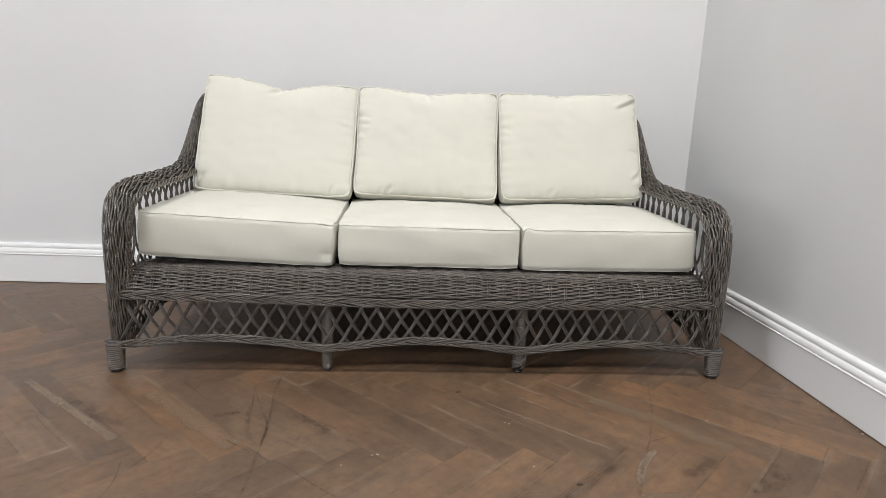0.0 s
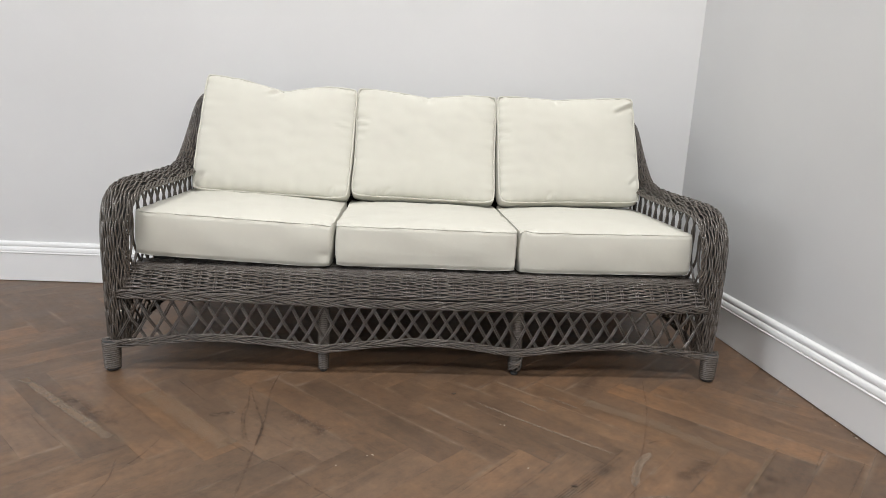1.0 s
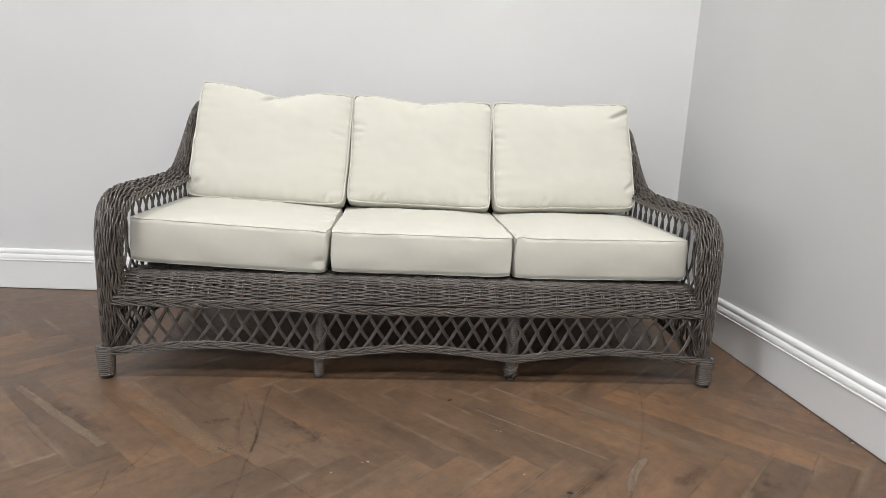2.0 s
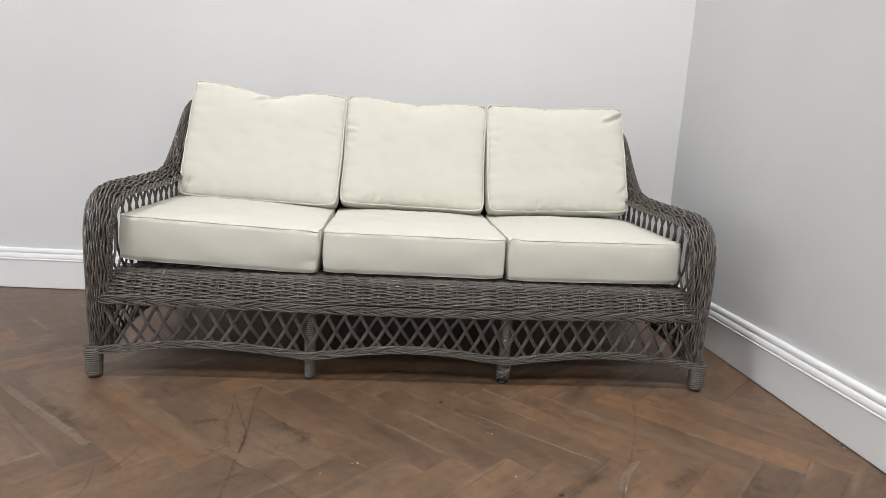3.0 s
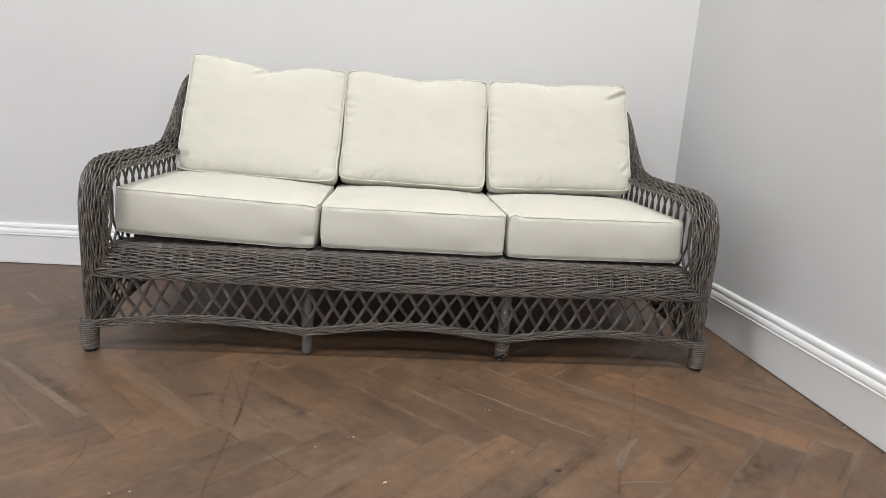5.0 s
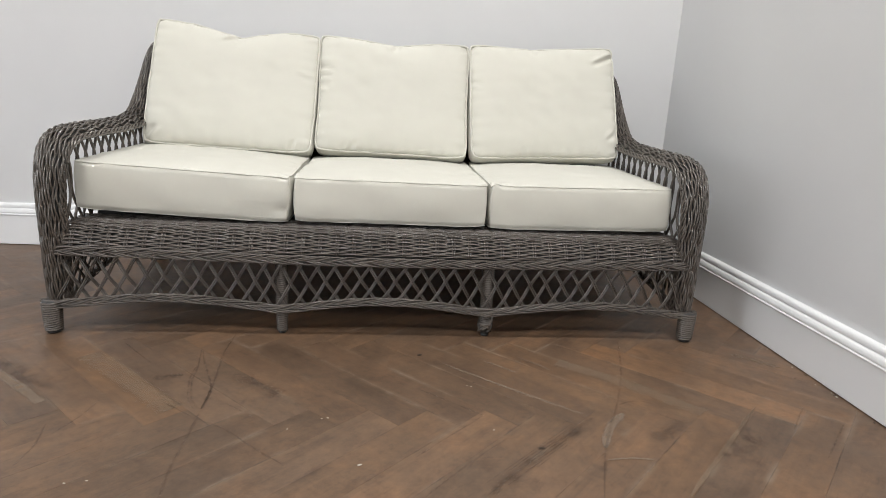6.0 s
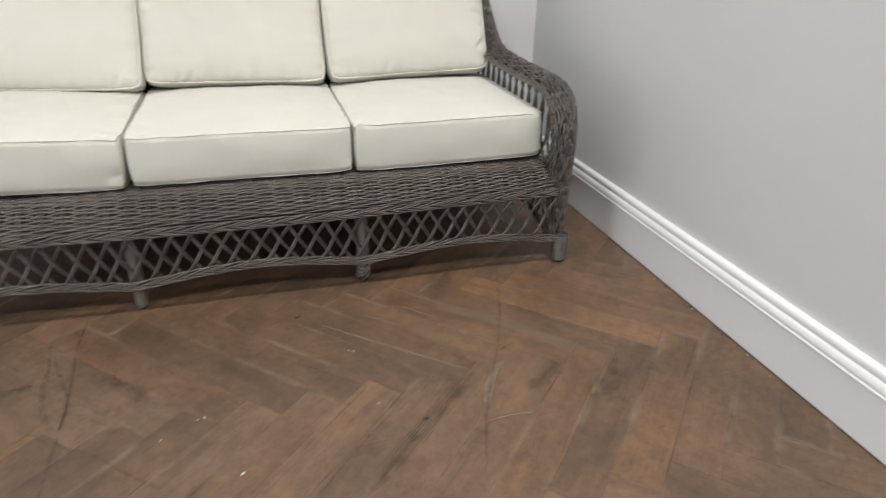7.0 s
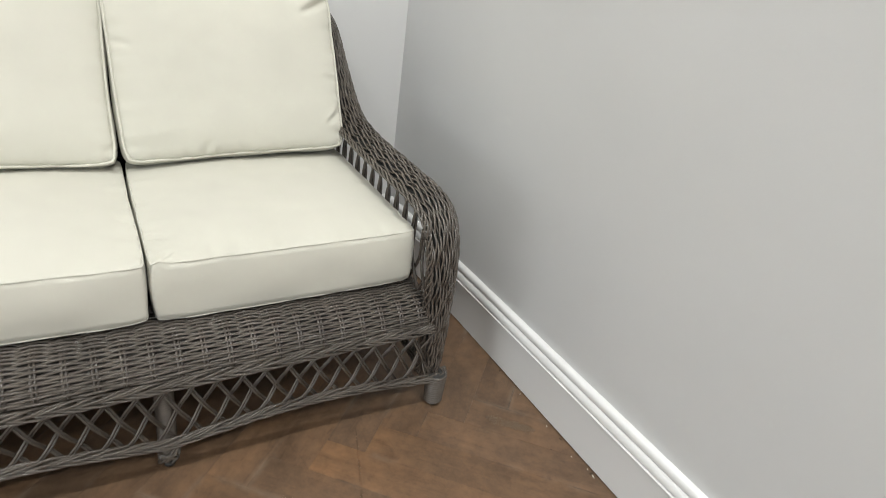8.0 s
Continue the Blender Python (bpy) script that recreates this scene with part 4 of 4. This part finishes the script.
def mark(name, keys, width, mat, label, square=False):
    """A flat streak on the boards, tapering at both ends, or cut square at a board's end."""
    line = smooth_path(keys, 60)
    t = np.gradient(line, axis=0)
    t /= np.linalg.norm(t, axis=1)[:, None]
    verts, faces, uvs = [], [], []
    lift = 0.0006 + 0.00008 * len(laid)
    laid.append(name)
    for i, (p, d) in enumerate(zip(line, t)):
        k = i / 59
        half = width / 2 * (1 if square else min(1, 9 * k, 9 * (1 - k)) * 0.8 + 0.15) * (1 + 0.15 * math.sin(i * 0.9) * math.sin(i * 0.37))
        verts += [(p[0] - d[1] * half, p[1] + d[0] * half, lift), (p[0] + d[1] * half, p[1] - d[0] * half, lift)]
        uvs += [(k, -1.0), (k, 1.0)]
        if i:
            faces.append((2 * i - 2, 2 * i - 1, 2 * i + 1, 2 * i))
    return mesh_object(name, verts, faces, mat, floor, label, uvs=uvs)


mark("dark_stain", [(-1.06, -0.19), (-0.94, -0.275), (-0.82, -0.36)], 0.085, STAIN_MARK, "dark grained stain on a board")
mark("dark_stain", [(-0.40, -0.265), (-0.33, -0.33), (-0.25, -0.395)], 0.075, STAIN_MARK, "dark stain on a board")
mark("dark_stain", [(-0.60, -0.30), (-0.565, -0.29), (-0.53, -0.28)], 0.045, STAIN_MARK, "small dark stain")
mark("dark_stain", [(0.76, -0.66), (0.83, -0.62), (0.90, -0.585)], 0.075, STAIN_MARK, "dark stain on a board")
mark("dark_stain", [(0.62, -0.60), (0.685, -0.555), (0.75, -0.51)], 0.055, STAIN_MARK, "dark stain on a board")
mark("dark_stain", [(0.20, -0.80), (0.367, -0.631), (0.51, -0.50)], 0.045, STAIN_MARK, "rough splintered grain")
mark("worn_streak", [(-1.219, -0.081), (-1.0, -0.267), (-0.81, -0.427)], 0.034, PALE_MARK, "pale worn board edge", True)
mark("worn_streak", [(0.16, -0.19), (0.345, -0.355), (0.505, -0.490)], 0.012, PALE_MARK, "pale worn board edge")
mark("worn_streak", [(0.291, -0.175), (0.33, -0.21), (0.373, -0.252)], 0.010, PALE_MARK, "pale scratch")
mark("worn_streak", [(0.396, -0.148), (0.44, -0.19), (0.482, -0.238)], 0.008, PALE_MARK, "pale scratch")
mark("worn_streak", [(0.508, -0.18), (0.675, -0.318), (0.812, -0.474)], 0.075, SAND_MARK, "sandy worn board", True)
mark("worn_streak", [(1.10, -0.105), (1.15, -0.155), (1.20, -0.20)], 0.045, SAND_MARK, "sandy worn patch by the wall")
mark("worn_streak", [(0.601, -0.474), (0.541, -0.542), (0.497, -0.63)], 0.030, PALE_MARK, "pale splintered patch")
mark("worn_streak", [(0.481, -0.677), (0.543, -0.670), (0.593, -0.676)], 0.008, PALE_MARK, "thin pale scratch")
mark("worn_streak", [(0.97, -0.445), (0.779, -0.636), (0.607, -0.808)], 0.016, SAND_MARK, "sandy worn board edge")
mark("worn_streak", [(-0.82, -0.16), (-0.66, -0.31), (-0.50, -0.46)], 0.080, SAND_MARK, "sandy worn board", True)
mark("scuff_mark", [(0.756, -0.019), (0.682, -0.244), (0.602, -0.425), (0.541, -0.542), (0.483, -0.67), (0.428, -0.82)], 0.011, DARK_MARK, "thin dark curved scuff")
mark("scuff_mark", [(0.603, -0.434), (0.64, -0.416), (0.673, -0.414), (0.701, -0.432)], 0.009, DARK_MARK, "short dark curved scuff")
mark("scuff_mark", [(-0.531, -0.104), (-0.506, -0.232), (-0.497, -0.315), (-0.471, -0.408), (-0.441, -0.459), (-0.434, -0.442), (-0.44, -0.352), (-0.494, -0.21), (-0.527, -0.112)], 0.011, DARK_MARK, "dark looped scuff")
mark("scuff_mark", [(-0.512, -0.225), (-0.505, -0.31), (-0.480, -0.405), (-0.452, -0.462)], 0.009, DARK_MARK, "thin dark scuff")
mark("scuff_mark", [(-0.458, 0.004), (-0.46, -0.139), (-0.441, -0.314), (-0.434, -0.425), (-0.432, -0.507), (-0.429, -0.61), (-0.428, -0.687), (-0.419, -0.778), (-0.409, -0.85)], 0.013, DARK_MARK, "dark drawn-out scuff")
mark("scuff_mark", [(-0.428, -0.507), (-0.356, -0.552), (-0.283, -0.622), (-0.209, -0.686)], 0.010, DARK_MARK, "dark scuff across the boards")
mark("scuff_mark", [(-0.68, -0.412), (-0.691, -0.495), (-0.716, -0.57)], 0.009, DARK_MARK, "dark scuff")
mark("scuff_mark", [(-0.748, -0.527), (-0.728, -0.612), (-0.73, -0.694)], 0.010, DARK_MARK, "dark scuff")
for keys in (((-1.069, -0.309), (-0.997, -0.383), (-0.886, -0.482)), ((-0.759, -0.074), (-0.697, -0.144), (-0.634, -0.214)), ((-0.384, -0.433), (-0.345, -0.465), (-0.307, -0.498)),
             ((-0.529, -0.43), (-0.488, -0.462), (-0.447, -0.495)), ((1.166, -0.519), (1.085, -0.597), (1.004, -0.675)), ((1.106, -0.443), (1.055, -0.498), (1.005, -0.553)),
             ((0.24, -0.49), (0.139, -0.591), (0.066, -0.666)), ((0.084, -0.351), (0.162, -0.42), (0.24, -0.49)), ((0.078, -0.799), (0.171, -0.697), (0.296, -0.575))):
    mark("open_joint", list(keys), 0.008, DARK_MARK, "dark open joint between boards")

for k in range(7):
    side, t0, t1 = -0.024 + 0.007 * k, pr.uniform(0.0, 0.35), pr.uniform(0.6, 1.0)
    ends = [(0.501 - 0.302 * t + 0.68 * side, -0.514 - 0.28 * t - 0.73 * side) for t in (t0, (t0 + t1) / 2, t1)]
    mark("grain_groove", ends, 0.0032, DARK_MARK, "open splintered grain along a board")

# Gap shadow and debris under the skirting, laid on as a flat dark strip.
mark("skirting_gap_shade", [(1.2545, -1.6), (1.2550, -0.9), (1.2542, -0.3), (1.2552, 0.3), (1.2546, 0.93)], 0.007, DARK_MARK, "dark ragged strip for gap shadow and debris along the skirting board")

CHIP = paint("white_paint_chip", (0.5, 0.48, 0.42), 0.6)
CRUMB = paint("dark_crumb", (0.05, 0.035, 0.025), 0.8)


def chip(name, x, y, size, mat, label, group):
    bm = bmesh.new()
    bmesh.ops.create_icosphere(bm, subdivisions=2, radius=1)
    r = random.Random(int(x * 999) + int(y * 77))
    ang = r.uniform(0, 3.14)
    for v in bm.verts:
        k = 1 + 0.35 * noise.noise(v.co * 1.7 + Vector((x * 9, y * 9, 0)))
        v.co = Vector((v.co.x * size * k, v.co.y * size * 0.45 * k, (v.co.z + 1) * size * 0.22 * k))
    bmesh.ops.rotate(bm, verts=bm.verts, cent=(0, 0, 0), matrix=Matrix.Rotation(ang, 3, "Z"))
    low = min(v.co.z for v in bm.verts)
    for v in bm.verts:
        v.co.z -= low
    ob = part(name, bm, mat, None, label, True)
    ob.location = (x, y, 0)
    tagged(ob, category="debris", group=group)
    return ob


for x, y, size in ((-0.051, -0.688, 0.0055), (-0.133, -0.498, 0.004), (-0.147, -0.501, 0.0028), (-0.22, -0.547, 0.003), (0.231, -0.335, 0.004), (0.22, -0.329, 0.0028),
                   (-0.57, -0.733, 0.0028), (0.256, -0.552, 0.003), (-0.608, -0.74, 0.003), (1.246, -0.384, 0.005), (1.242, -0.196, 0.004), (1.249, -0.36, 0.003), (1.236, -0.31, 0.0025),
                   (1.247, -0.62, 0.004), (1.240, -0.71, 0.003), (1.248, -0.06, 0.003)):
    chip("paint_chip", x, y, size, CHIP, "tiny white paint chip lying on the floor boards", "chips on the floor")
for x, y, size in ((0.351, -0.63, 0.008), (0.102, -0.138, 0.008), (-0.965, -0.302, 0.004), (0.24, -0.31, 0.004), (1.247, -0.375, 0.006), (1.248, -0.25, 0.005), (1.246, -0.52, 0.005), (1.249, 0.05, 0.004), (1.20, -0.27, 0.003)):
    chip("wood_crumb", x, y, size, CRUMB, "small dark wood crumb lying on the floor boards", "crumbs on the floor")
